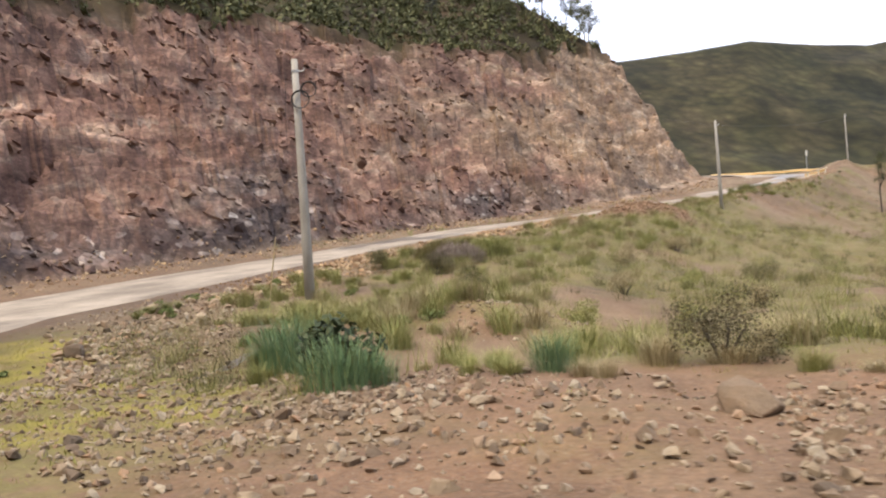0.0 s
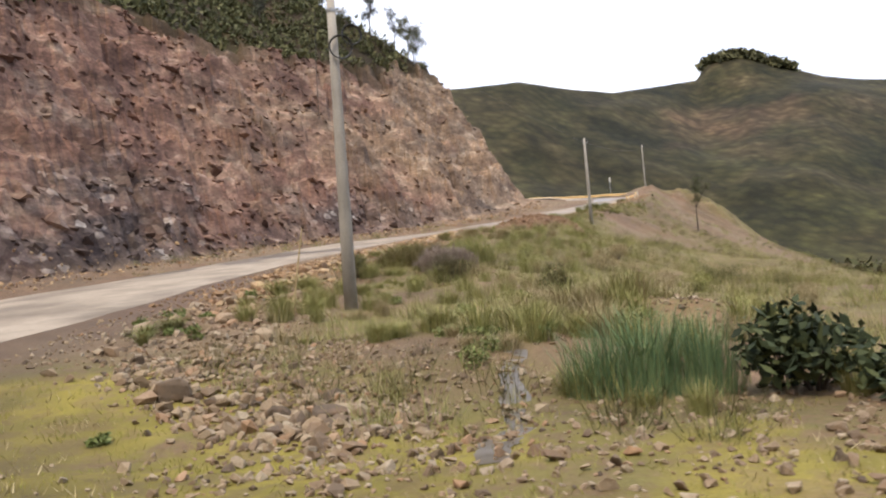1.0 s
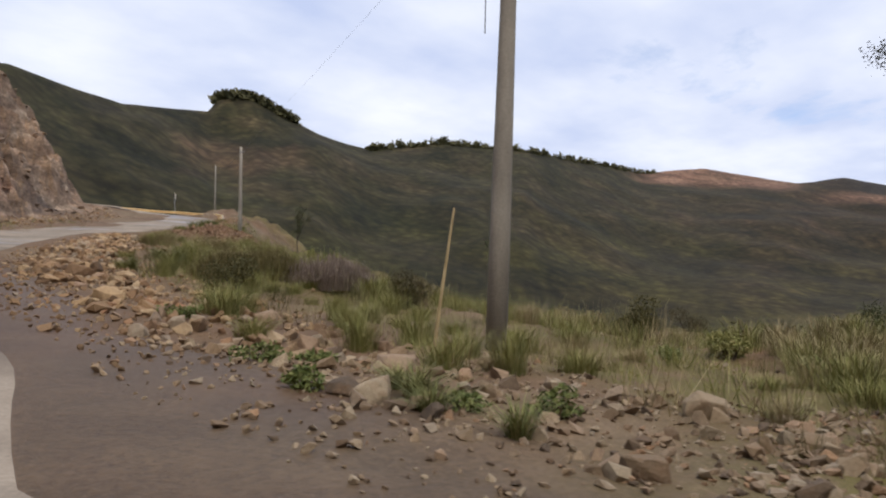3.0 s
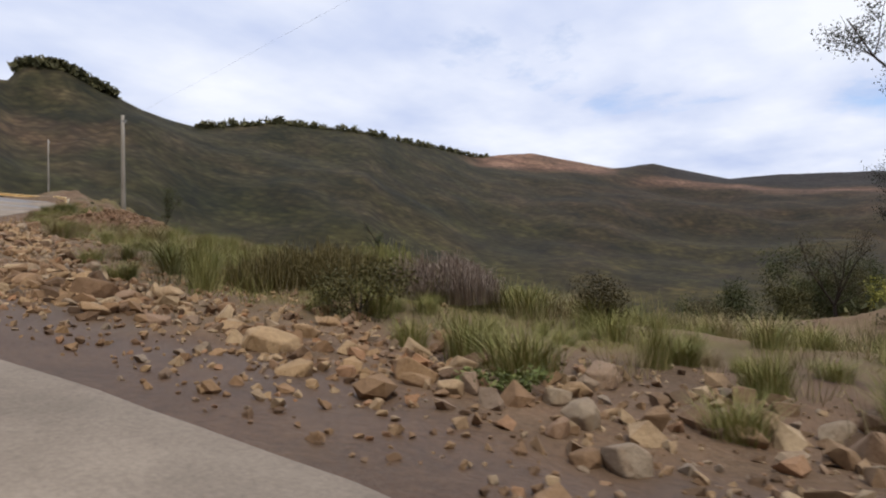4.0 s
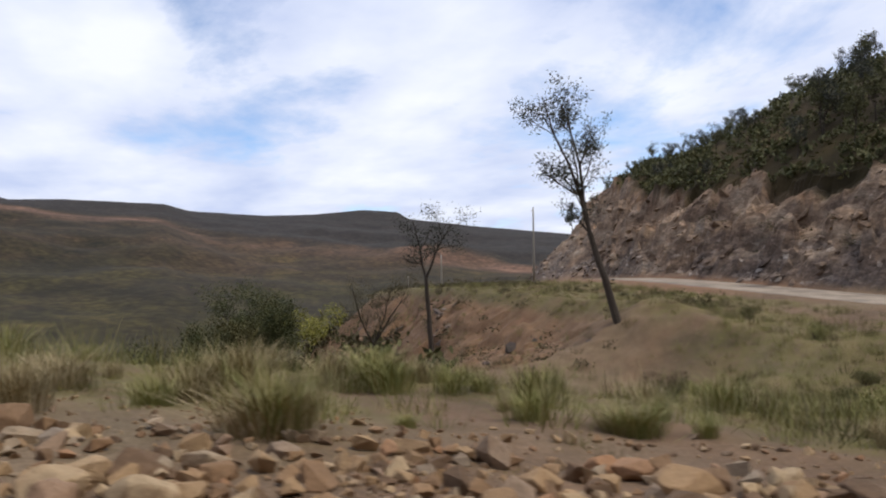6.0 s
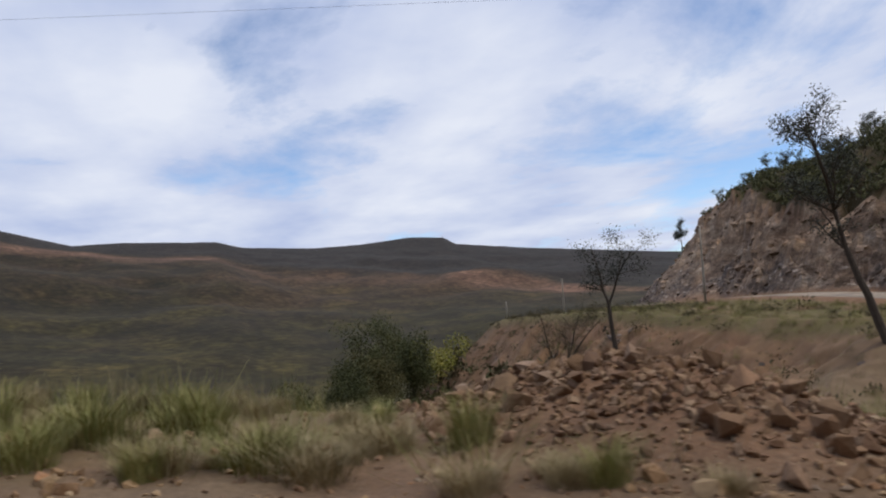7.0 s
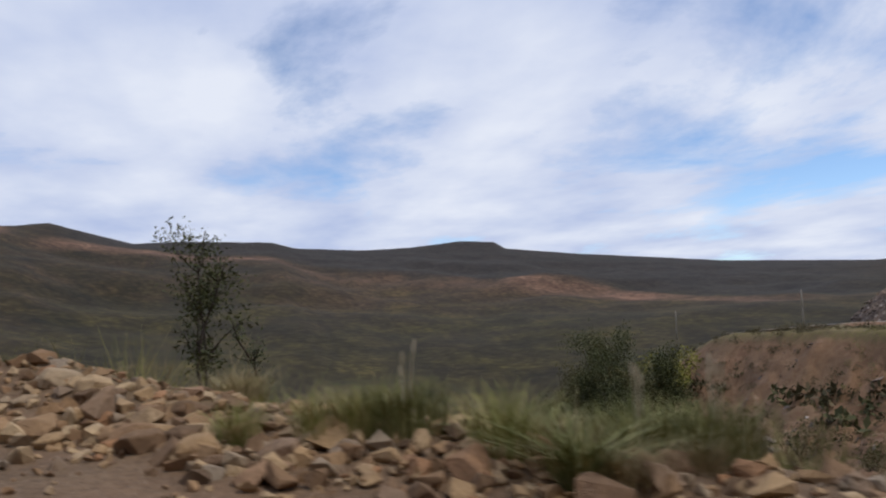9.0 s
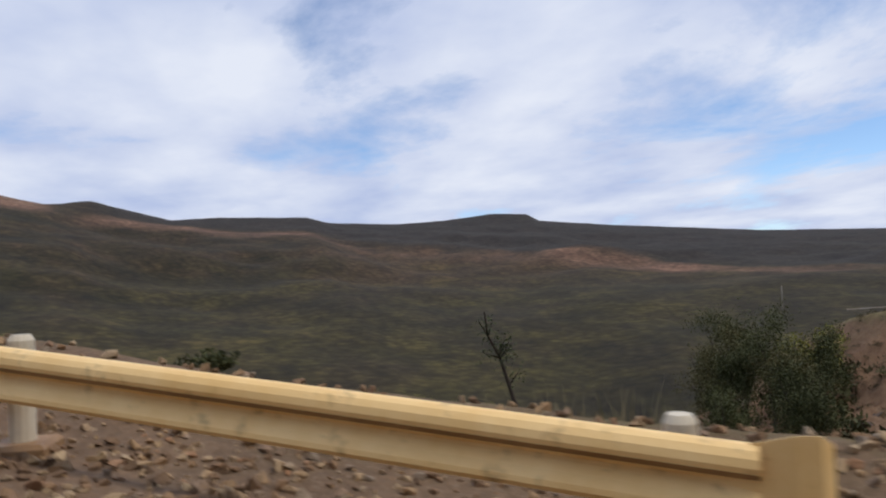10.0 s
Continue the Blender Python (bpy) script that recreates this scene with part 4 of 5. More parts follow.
def tuft_mesh(name, args, mat):
    v, f = blade_arrays(*args)
    me = bpy.data.meshes.new(name)
    me.from_pydata(v.tolist(), [], f.tolist())
    me.materials.append(mat)
    return me


GREEN_TUFTS = [tuft_mesh("grass_tussock", (400 + k, 480, 0.30, 0.8, 0.95, 0.008), M_GRASS) for k in range(3)]
DRY_TUFTS = [tuft_mesh("grass_tussock", (410 + k, 480, 0.32, 0.75, 0.95, 0.0075), M_DRY) for k in range(3)]
REED_TUFTS = [tuft_mesh("reed_clump", (420 + k, 520, 0.55, 1.3, 0.55, 0.011), M_REED) for k in range(3)]
COARSE_TUFTS = [tuft_mesh("grass_tussock", (450 + k, 260, 0.16, 1.0, 1.25, 0.016), M_COARSE) for k in range(3)]


def tussock(x, y, size, meshes, name, label, group):
    ob = new(name, meshes[rng.integers(len(meshes))])
    ob.matrix_basis = Matrix.LocRotScale((x, y, ground_z(x, y) - 0.03), Euler((0, 0, rng.uniform(0, 6.28))), (size * rng.uniform(0.65, 1.15), size * rng.uniform(0.65, 1.15), size * rng.uniform(0.55, 1.1)))
    return tagged(ob, label, "grass" if "grass" in name else "reeds", group)


for x, y, s in ((-2.0, 10.3, 1.0), (-1.6, 10.6, 0.9), (0.9, 10.2, 0.6), (-3.3, 13.3, 1.05), (-2.8, 12.9, 0.95), (-3.7, 13.6, 0.8)):
    tussock(x, y, s, REED_TUFTS, "reed_clump", "clump of tall blue-green reed grass on damp ground", "reeds by the ditch")
for x, y, s in ((-6.0, 27.8, 1.3), (-5.4, 25.6, 0.9), (-5.2, 24.4, 1.0), (-6.3, 24.6, 1.1), (-5.7, 23.3, 0.9), (-7.0, 26.0, 0.9), (0.3, 36.2, 1.35), (-0.6, 38.2, 0.8), (1.1, 36.4, 1.2),
                (2.2, 36.1, 1.2), (3.0, 37.2, 1.2), (-5.2, 28.6, 1.1), (-4.8, 29.4, 0.9), (-2.6, 30.7, 1.1), (-3.6, 12.0, 0.7)):
    tussock(x, y, s, GREEN_TUFTS, "grass_tussock", "green grass tussock with long bent blades", "green tussocks")
for x, y, s in ((7.7, 47.4, 1.35), (8.0, 45.0, 1.1), (5.2, 45.2, 1.25), (9.4, 49.0, 0.9), (3.2, 9.9, 0.9), (3.8, 10.4, 1.0), (2.4, 10.4, 0.8), (35.2, 75.4, 0.7), (36.6, 75.8, 0.8), (34.2, 74.2, 0.7)):
    tussock(x, y, s, DRY_TUFTS, "grass_tussock", "straw-coloured dry grass tussock among stones", "dry tussocks")
for x, y, s in ((7.6, 47.6, 1.6), (7.5, 46.8, 1.5), (8.4, 44.2, 1.6), (8.9, 42.0, 1.6), (9.3, 46.2, 1.2), (21.9, 63.9, 1.35), (23.2, 65.8, 1.0), (23.9, 66.6, 1.1), (33.9, 74.7, 0.8), (39.3, 78.9, 1.1), (38.8, 78.6, 1.2)):
    tussock(x, y, s, GREEN_TUFTS if rng.random() < 0.5 else DRY_TUFTS, "grass_tussock", "tall olive and straw grass tussock at the road edge", "tall tussocks")


for x, y, s in ((8.5, 44.5, 1.1), (5.2, 45.1, 1.0), (7.8, 47.4, 1.2), (9.8, 50.6, 0.9), (15.0, 55.2, 1.15), (14.6, 54.0, 1.0), (16.5, 56.6, 1.2), (15.0, 56.2, 1.1), (15.6, 57.3, 1.2), (14.0, 55.1, 1.1), (14.6, 55.4, 1.2),
                (17.2, 58.5, 1.0), (18.2, 59.3, 0.95), (20.4, 60.4, 0.9), (21.2, 62.4, 1.1), (17.9, 57.5, 1.1), (17.2, 55.3, 1.1), (23.3, 66.4, 1.1), (23.5, 65.2, 1.0)):
    tussock(x, y, s, DRY_TUFTS if rng.random() < 0.45 else GREEN_TUFTS, "grass_tussock", "bushy olive grass tussock with straw tips on the shelf", "shelf tussocks")
for x, y, s in ((22.8, 64.0, 1.1), (22.0, 63.8, 1.2), (22.0, 61.9, 1.0), (21.7, 61.0, 1.0), (24.1, 65.7, 1.1), (23.6, 64.3, 1.0), (29.4, 69.6, 1.1), (29.8, 71.1, 1.0), (29.2, 70.5, 0.9), (35.0, 76.2, 0.75), (34.8, 75.7, 0.7),
                (34.7, 75.4, 0.65), (39.2, 79.1, 1.0), (38.9, 78.7, 1.0), (38.5, 78.5, 1.1), (17.6, 59.5, 0.8), (19.2, 61.0, 0.8), (25.6, 66.9, 0.9), (26.8, 68.2, 0.9), (28.2, 69.2, 0.75), (28.1, 68.4, 0.9), (27.7, 67.6, 0.9), (28.6, 69.9, 0.7), (27.2, 67.9, 0.8)):
    tussock(x, y, s, DRY_TUFTS if rng.random() < 0.45 else GREEN_TUFTS, "grass_tussock", "bushy olive grass tussock with straw tips on the shelf", "shelf tussocks")
for x, y, s in ((33.3, 74.6, 0.95), (-0.3, 36.4, 1.15), (-8.8, 22.0, 0.75), (-8.6, 22.4, 0.7), (-9.2, 21.6, 0.7), (-9.2, 20.8, 0.55), (14.9, 55.0, 0.9), (8.7, 44.3, 0.9), (1.1, 37.7, 0.9), (0.7, 38.4, 0.8), (-1.9, 36.0, 0.8), (21.9, 63.5, 0.9)):
    tussock(x, y, s, COARSE_TUFTS, "grass_tussock", "coarse green tussock with broad drooping blades", "coarse tussocks")
for x, y, s in ((-6.5, 22.2, 0.95), (-5.8, 21.6, 0.8), (-7.2, 22.7, 0.8), (-1.8, 18.6, 0.9), (-2.4, 22.9, 0.9), (-4.5, 19.6, 0.6), (-4.3, 23.1, 0.8), (-2.2, 34.2, 1.1), (-2.0, 36.2, 1.0), (-4.9, 28.5, 1.0), (-3.8, 26.4, 0.9), (-1.9, 27.3, 1.0)):
    tussock(x, y, s, GREEN_TUFTS, "grass_tussock", "dark green grass tussock beside the pole and stones", "green tussocks")


def grass_dome(x, y, wide, tall, n, mat, label, seed):
    """A broad rounded mass of fine grass, hanging outward all round."""
    r = np.random.default_rng(seed)
    q, a = np.sqrt(r.random(n)) * 0.92, r.uniform(0, 6.283, n)
    way = np.c_[np.cos(a), np.sin(a), a * 0]
    bend = a + r.normal(0, 1.1, n)
    side, fall = np.c_[-np.sin(bend), np.cos(bend), a * 0], np.c_[np.cos(bend), np.sin(bend), a * 0]
    lump = 1 + 0.16 * np.sin(3 * a + seed) + 0.10 * np.sin(7 * a) + r.normal(0, 0.06, n)
    root = way * (q * wide * lump)[:, None]
    top = tall * np.sqrt(1 - q * q) * r.uniform(0.55, 1.0, n) * lump
    out = fall * (0.3 * r.uniform(0.2, 1.0, n))[:, None]
    up = np.array([0, 0, 1.0])
    w = side * 0.006
    mid, tip = root + out * 0.45 + up * (top * 0.95)[:, None], root + out * 1.2 + up * (top * r.uniform(0.75, 1.1, n))[:, None]
    V = np.stack([root - w, root + w, mid - 0.8 * w, mid + 0.8 * w, tip], 1).reshape(-1, 3)
    F = (np.array([(0, 1, 2), (1, 3, 2), (2, 3, 4)])[None] + 5 * np.arange(n)[:, None, None]).reshape(-1, 3)
    ob = new("grass_dome", mesh_from("grass_dome", V, F, mat))
    ob.matrix_basis = pose(x, y, ground_z(x, y) - 0.05)
    tagged(ob, label, "grass", "grass domes")


grass_dome(-0.15, 33.1, 1.6, 0.85, 9000, M_DOME, "broad rounded olive-brown mass of soft grass", 1)
grass_dome(0.15, 30.6, 1.15, 0.85, 7000, M_MAUVE, "grey-mauve dried grass clump hanging in a fan", 2)
grass_dome(1.7, 32.6, 1.1, 0.95, 4000, M_GRASS, "yellow-green grass clump behind the dry domes", 3)


def plume_grass(x, y, height, seed):
    """A tussock with pale dead flower stalks standing over it."""
    r = np.random.default_rng(seed)
    root = thing("plume_grass", pose(x, y, ground_z(x, y) - 0.03), "green tussock with tall pale dead flower stalks", "grass", "plume grasses")
    v, f = blade_arrays(seed, 600, 0.34, 0.72 * height, 0.7, 0.009)
    ob = new("blades", mesh_from("blades", v, f, M_COARSE))
    ob.parent = root
    for k in range(r.integers(2, 5)):
        a, h, lean = r.uniform(0, 6.28), height * r.uniform(0.7, 1.0), r.uniform(0.04, 0.16)
        tip = np.array([math.cos(a) * lean * h, math.sin(a) * lean * h, h])
        bm = bmesh.new()
        tube(bm, [np.r_[0.08 * math.cos(a), 0.08 * math.sin(a), 0], tip * 0.5 - (0, 0, 0.02), tip], [0.007, 0.005, 0.003], 5)
        tube(bm, [tip * 0.84, tip * 0.9 + (0.004, 0, 0), tip * 0.97, tip * 1.02], [0.004, 0.011, 0.008, 0.002], 6)
        part("stalk", bm, M_STRAW, root)


for k, (x, y, h) in enumerate(((30.1, 71.5, 1.55), (30.4, 71.0, 1.45), (30.9, 70.8, 1.35), (29.1, 71.5, 1.5), (33.3, 73.4, 0.75), (33.6, 73.8, 0.7), (34.6, 75.1, 0.65))):
    plume_grass(x, y, h, 480 + k)


def tussock_fields():
    spots = []
    for (x0, y0), (x1, y1), lo, hi, n, dry in (
        ((2, -1), (-12, 11), 7.5, 14, 50, 0.3), ((-12, 11), (-14, 20), 8, 18, 44, 0.4), ((-14, 20), (-9, 35), 6.5, 16, 60, 0.4), ((-9, 35), (5, 54), 6.8, 16, 90, 0.45),
        ((5, 54), (14, 63.5), 5.2, 11, 60, 0.6), ((14, 63.5), (31, 78), 4.4, 8.5, 120, 0.65), ((31, 78), (40, 86), 5.8, 7.5, 20, 0.6)):
        spots += [(x, y, rng.random() < dry) for x, y in scatter(x0, y0, x1, y1, lo, hi, n, 0.45) if all(math.hypot(x - m[0], y - m[1]) > m[2] for m in MOUNDS[:2])]
    near = lambda p: np.hypot(ROAD[:, 0] - p[0], ROAD[:, 1] - p[1]).min()
    spots.sort(key=near)
    for x, y, dry in spots[:260]:
        if dry:
            tussock(x, y, rng.uniform(0.4, 0.95), DRY_TUFTS, "grass_tussock", "straw-coloured dry grass tussock among stones", "dry tussocks")
        else:
            tussock(x, y, rng.uniform(0.35, 0.95), GREEN_TUFTS, "grass_tussock", "green grass tussock with long bent blades", "green tussocks")
    rest = spots[260:]
    for name, dry, mat, label in (("far_tussocks", False, M_GRASS, "green grass tussocks further down the slope"), ("far_dry_tussocks", True, M_DRY, "dry straw tussocks further down the slope")):
        p = np.array([(x, y) for x, y, q in rest if q == dry])
        z = land(p[:, 0], p[:, 1])[0]
        mats = yaws(len(p))
        joined(name, [blade_arrays(430 + k, 260, 0.3, 0.75, 0.95, 0.009) for k in range(3)], np.c_[p, z - 0.03], rng.uniform(0.6, 1.2, len(p)), mat, label, "grass", mats)


tussock_fields()


def meadow_arrays(seed):
    r = np.random.default_rng(seed)
    V, F = [], []
    for _ in range(48):
        a, h = r.uniform(0, 6.28), r.uniform(0.25, 1.0)
        c = np.r_[r.normal(0, 0.26, 2), 0]
        side = np.array([math.cos(a), math.sin(a), 0]) * 0.008
        V += [c - side, c + side, c + np.r_[r.normal(0, 0.24, 2) + c[:2] * 0.5, h]]
        F.append((len(V) - 3, len(V) - 2, len(V) - 1))
    return np.array(V), np.array(F)


def build_meadow():
    """Rank grass over the hollow and the shelf."""
    n = 26000
    x, y = rng.uniform(-12, 80, n), rng.uniform(-18, 84, n)
    z, g, face, far = land(x, y)
    d = lane_distance(x, y)
    clear = np.ones(n, bool)
    for mx, my, mr, mh in MOUNDS[:3]:
        clear &= np.hypot(x - mx, y - my) > mr
    thick = smooth(-0.2, 0.25, fbm(x, y, 7, 4, 141) + 0.15)
    keep = clear & (d > 6.0) & (far < 0.5) & (face < 0.3) & (rng.random(n) < (0.22 + 0.7 * g) * thick) & (np.hypot((x - 1.5) / 2.0, y - 7.4) > 3)
    x, y, z = x[keep], y[keep], z[keep]
    pick = rng.random(len(x)) + 0.8 * fbm(x, y, 9, 3, 143)
    kinds = [meadow_arrays(460 + k) for k in range(6)]
    for name, lo, hi, mat, label in (("meadow_grass", -9, 0.5, M_GRASS, "rank green grass over the hollow"), ("olive_grass", 0.5, 0.78, M_OLIVE, "dull olive grass over the hollow"), ("straw_grass", 0.78, 9, M_DRY, "straw-coloured grass over the hollow")):
        k = (pick >= lo) & (pick < hi)
        p = np.c_[x, y, z - 0.03][k]
        mats = yaws(len(p))
        joined(name, kinds, p, rng.uniform(0.3, 0.9, len(p)), mat, label, "grass", mats)


build_meadow()


def turf_arrays(seed):
    r = np.random.default_rng(seed)
    V, F = [], []
    for _ in range(16):
        c, a = np.r_[r.normal(0, 0.1, 2), 0], r.uniform(0, 6.28)
        side = np.array([math.cos(a), math.sin(a), 0]) * 0.005
        V += [c - side, c + side, c + np.r_[r.normal(0, 0.04, 2), r.uniform(0.04, 0.1)]]
        F.append((len(V) - 3, len(V) - 2, len(V) - 1))
    return np.array(V), np.array(F)


def build_turf():
    """Short grass over the shelf and the ravine's sides."""
    for name, mat, share, label in (("turf", M_TURF, 0.62, "short green and yellow grass over stony soil"), ("dry_turf", M_DRY, 0.38, "short straw-dry grass over stony soil")):
        kinds = [turf_arrays(440 + k) for k in range(5)]
        n = int(130000 * share)
        x, y = rng.uniform(-14, 75, n), rng.uniform(-16, 92, n)
        z, g, face, _ = land(x, y)
        keep = (rng.random(n) < g * g * 1.2) & (face < 0.1) & (np.hypot(x - 15, y - 40) < 68)
        x, y, z = x[keep], y[keep], z[keep]
        mats = yaws(len(x))
        joined(name, kinds, np.c_[x, y, z - 0.02], rng.uniform(0.5, 1.3, len(x)), mat, label, "grass", mats)


build_turf()


def leaf_ball(seed, n, leaf, squash=0.8, hollow=0.45):
    """A ragged clump of n leaves about 1 m across."""
    r = np.random.default_rng(seed)
    V, F = [], []
    lobes = r.normal(0, 0.22, (6, 3)) * (1, 1, squash)
    for _ in range(n):
        d = r.normal(size=3)
        d /= np.linalg.norm(d)
        p = lobes[r.integers(6)] + d * 0.32 * (hollow + (1 - hollow) * r.random()) * (1, 1, squash)
        t = turn_matrix(r) * leaf * r.uniform(0.6, 1.3)
        b = len(V)
        V += [p - t[0], p + 0.45 * t[1], p + t[0], p - 0.45 * t[1]]
        F += [(b, b + 1, b + 2), (b, b + 2, b + 3)]
    return np.array(V), np.array(F)


def shrub(name, x, y, size, leaf, n, mat, label, category="shrub", squash=0.8, group="", seed=0):
    """Stems and a leafy body."""
    root = thing(name, pose(x, y, ground_z(x, y) - 0.05, 0, 0, rng.uniform(0, 360)), label, category, group)
    for k in range(5):
        a = k * 1.25 + 0.3
        bm = bmesh.new()
        tube(bm, [(0.04 * math.cos(a), 0.04 * math.sin(a), 0), (0.12 * size * math.cos(a), 0.12 * size * math.sin(a), 0.25 * size * squash), (0.24 * size * math.cos(a), 0.24 * size * math.sin(a), 0.5 * size * squash)], [0.022 * size, 0.016 * size, 0.006 * size], 5)
        part("stem", bm, M_BARK, root)
    v, f = leaf_ball(500 + seed, n, leaf / size, squash)
    ob = new("foliage", mesh_from("foliage", v * size + (0, 0, 0.5 * size * squash), f, mat))
    ob.parent = root
    return root


shrub("broadleaf_shrub", -2.2, 12.0, 1.35, 0.085, 900, M_LEAF, "dense dark green shrub with broad glossy leaves", seed=1)
shrub("broadleaf_shrub", -2.0, 11.2, 0.8, 0.07, 400, M_LEAF, "small dark green shrub with broad leaves", seed=2)
shrub("dry_bush", 3.2, 10.2, 1.3, 0.02, 5000, M_BROWN, "brown dried-out bush on the bank", seed=3)
shrub("dry_bush", -0.7, 27.6, 1.3, 0.022, 4500, M_BROWN, "dark brown dried-out bush beside the rocks", squash=0.65, seed=4)
shrub("dry_bush", -2.9, 30.9, 1.2, 0.03, 2400, M_OLIVE, "dark scrubby bush on the bank", seed=5)
shrub("spur_bush", 75.5, 12.0, 4.2, 0.11, 1500, M_TREE, "dark green bush on the red slope", group="bushes on the spur", seed=8)
shrub("spur_bush", 66.5, 15.0, 3.4, 0.1, 1300, M_OLIVE, "dull green bush on the red slope", group="bushes on the spur", seed=9)
shrub("round_bush", 107.5, -4.5, 8.5, 0.2, 2600, M_YELLOW, "yellow-green rounded bush in the ravine", seed=7)
for k, (x, y, s, mat) in enumerate(((12, 20, 1.3, M_OLIVE), (16, 25, 1.6, M_BROWN), (20, 18, 1.4, M_GRASS), (22, 30, 1.8, M_OLIVE), (9, 28, 1.2, M_GRASS), (7, 22, 1.0, M_GRASS), (14, 33, 1.5, M_OLIVE), (26, 21, 1.6, M_GRASS),
                                    (18, 10, 1.3, M_GRASS), (33, 24, 1.8, M_OLIVE), (38, 14, 2.0, M_BROWN), (24, 6, 1.4, M_OLIVE), (5, 34, 1.2, M_GRASS), (29, 36, 1.9, M_OLIVE), (-1.5, 20.5, 0.9, M_GRASS), (0.5, 22.5, 1.1, M_OLIVE), (3, 19, 1.1, M_GRASS),
                                    (6, 26, 1.3, M_DRY), (10, 24, 1.1, M_DRY), (8, 33, 1.2, M_DRY), (14, 14, 1.2, M_OLIVE), (10, 12, 1.1, M_DRY), (7, 14, 1.0, M_OLIVE), (12, 38, 1.4, M_DRY))):
    shrub("ravine_bush", x, y, s, 0.026, 3400, mat, "olive-green bush in the stony hollow", squash=0.65, group="bushes in the hollow", seed=10 + k)


for k, (x, y, s) in enumerate(((-4.2, 15.9, 0.55), (-3.5, 23.7, 0.5), (-4.6, 15.4, 0.5), (-8.3, 20.9, 0.45), (-9.2, 14.4, 0.25), (-3.9, 16.6, 0.6), (-0.8, 17.2, 0.7), (-2.8, 19.2, 0.6), (-4.3, 17.5, 0.55),
                               (-8.7, 21.6, 0.4), (-1.6, 16.6, 0.65), (-9.4, 22.8, 0.4), (-8.7, 24.0, 0.5), (-8.0, 23.9, 0.45), (-2.6, 21.3, 0.5), (-3.2, 16.2, 0.5), (-6.7, 27.8, 0.5))):
    shrub("weed", x, y, s, 0.035, 420, M_WEED, "low leafy green weed among the stones", "weed", squash=0.55, group="weeds among the stones", seed=50 + k)


shrub("verge_bush", 48.4, 86.1, 0.4, 0.03, 500, M_TREE, "small green bush on the drop behind the guard rail", squash=0.6, seed=70)


# ---- trees ----
def tree(name, m, height, lean, spread, seed, leaf_mat, leaves, leaf, label, crown_from=0.45, group="", trunk=0.022, forks=2, limbs=(5, 4), reach=(0.3, 0.5), splay=0.28, fluff=0.024):
    """A tapered trunk that may fork, limbs, and tufts of small leaves at their ends."""
    r = np.random.default_rng(seed)
    root = thing(name, m, label, "tree", group)
    bm = bmesh.new()
    tips = []

    def limb(p, d, length, rad, depth):
        pts, radii, q = [p], [rad], np.array(d, float)
        n = 4
        for k in range(n):
            q = q + r.normal(0, 0.13, 3) + (0, 0, 0.05)
            q /= np.linalg.norm(q)
            pts.append(pts[-1] + q * length / n)
            radii.append(rad * (1 - 0.75 * (k + 1) / n))
        tube(bm, pts, radii, (7, 5, 3)[depth])
        if depth < 2:
            for _ in range(limbs[depth]):
                t = r.uniform(0.2, 1.0)
                k = int(t * n)
                side = r.normal(size=3) * (1, 1, 0.35) + (0, 0, 0.35)
                side = q * 0.45 + spread * side / np.linalg.norm(side)
                limb(pts[k], side / np.linalg.norm(side), length * r.uniform(*reach), radii[k] * 0.6 + 0.004, depth + 1)
        else:
            tips.extend([pts[-1], pts[2]])

    lean = np.array([lean[0], lean[1], 1.0])
    lean /= np.linalg.norm(lean)
    pts, radii = [np.zeros(3)], [trunk * height]
    for k in range(6):
        pts.append(pts[-1] + (lean + r.normal(0, 0.03, 3)) * height * crown_from / 6)
        radii.append(trunk * height * (1 - 0.06 * (k + 1)))
    tube(bm, pts, radii, 9)
    for k in range(forks):
        a = r.uniform(0, 6.28)
        d = lean * 1.0 + splay * np.array([math.cos(a + 3.14 * k), math.sin(a + 3.14 * k), 0])
        limb(pts[-1], d / np.linalg.norm(d), height * (1 - crown_from) * r.uniform(0.75, 0.95), radii[-1] * 0.75, 0)
    part("trunk", bm, M_BARK, root)
    V, F = [], []
    for p in tips:
        for _ in range(leaves):
            q = p + r.normal(0, fluff * height + 0.05, 3)
            t = turn_matrix(r) * leaf * r.uniform(0.6, 1.3)
            b = len(V)
            V += [q - t[0], q + 0.4 * t[1], q + t[0], q - 0.4 * t[1]]
            F += [(b, b + 1, b + 2), (b, b + 2, b + 3)]
    ob = new("crown", mesh_from("crown", np.array(V), np.array(F), leaf_mat))
    ob.parent = root
    return root


def on_ground(x, y, turn=0, sink=0.15):
    return pose(x, y, ground_z(x, y) - sink, 0, 0, turn)


tree("gum_tree", on_ground(30.1, 11.1), 17.5, (0.235, 0.17), 0.8, 3, M_GUM, 46, 0.10, "tall leaning gum tree with sparse grey-green foliage", 0.36, trunk=0.016, limbs=(8, 4), reach=(0.24, 0.45), splay=0.26, fluff=0.013)
tree("thorn_tree", on_ground(55.5, 8.0), 15.5, (0.08, 0.02), 0.95, 5, M_GUM, 46, 0.10, "half-bare thin tree with a flat sparse crown", 0.5, trunk=0.018, splay=0.5)
tree("bare_tree", on_ground(58.3, 12.6), 10.5, (-0.1, 0.1), 1.0, 8, M_BROWN, 60, 0.06, "small twisted brown tree on the slope", 0.3, trunk=0.02, forks=3, splay=0.6, fluff=0.03)
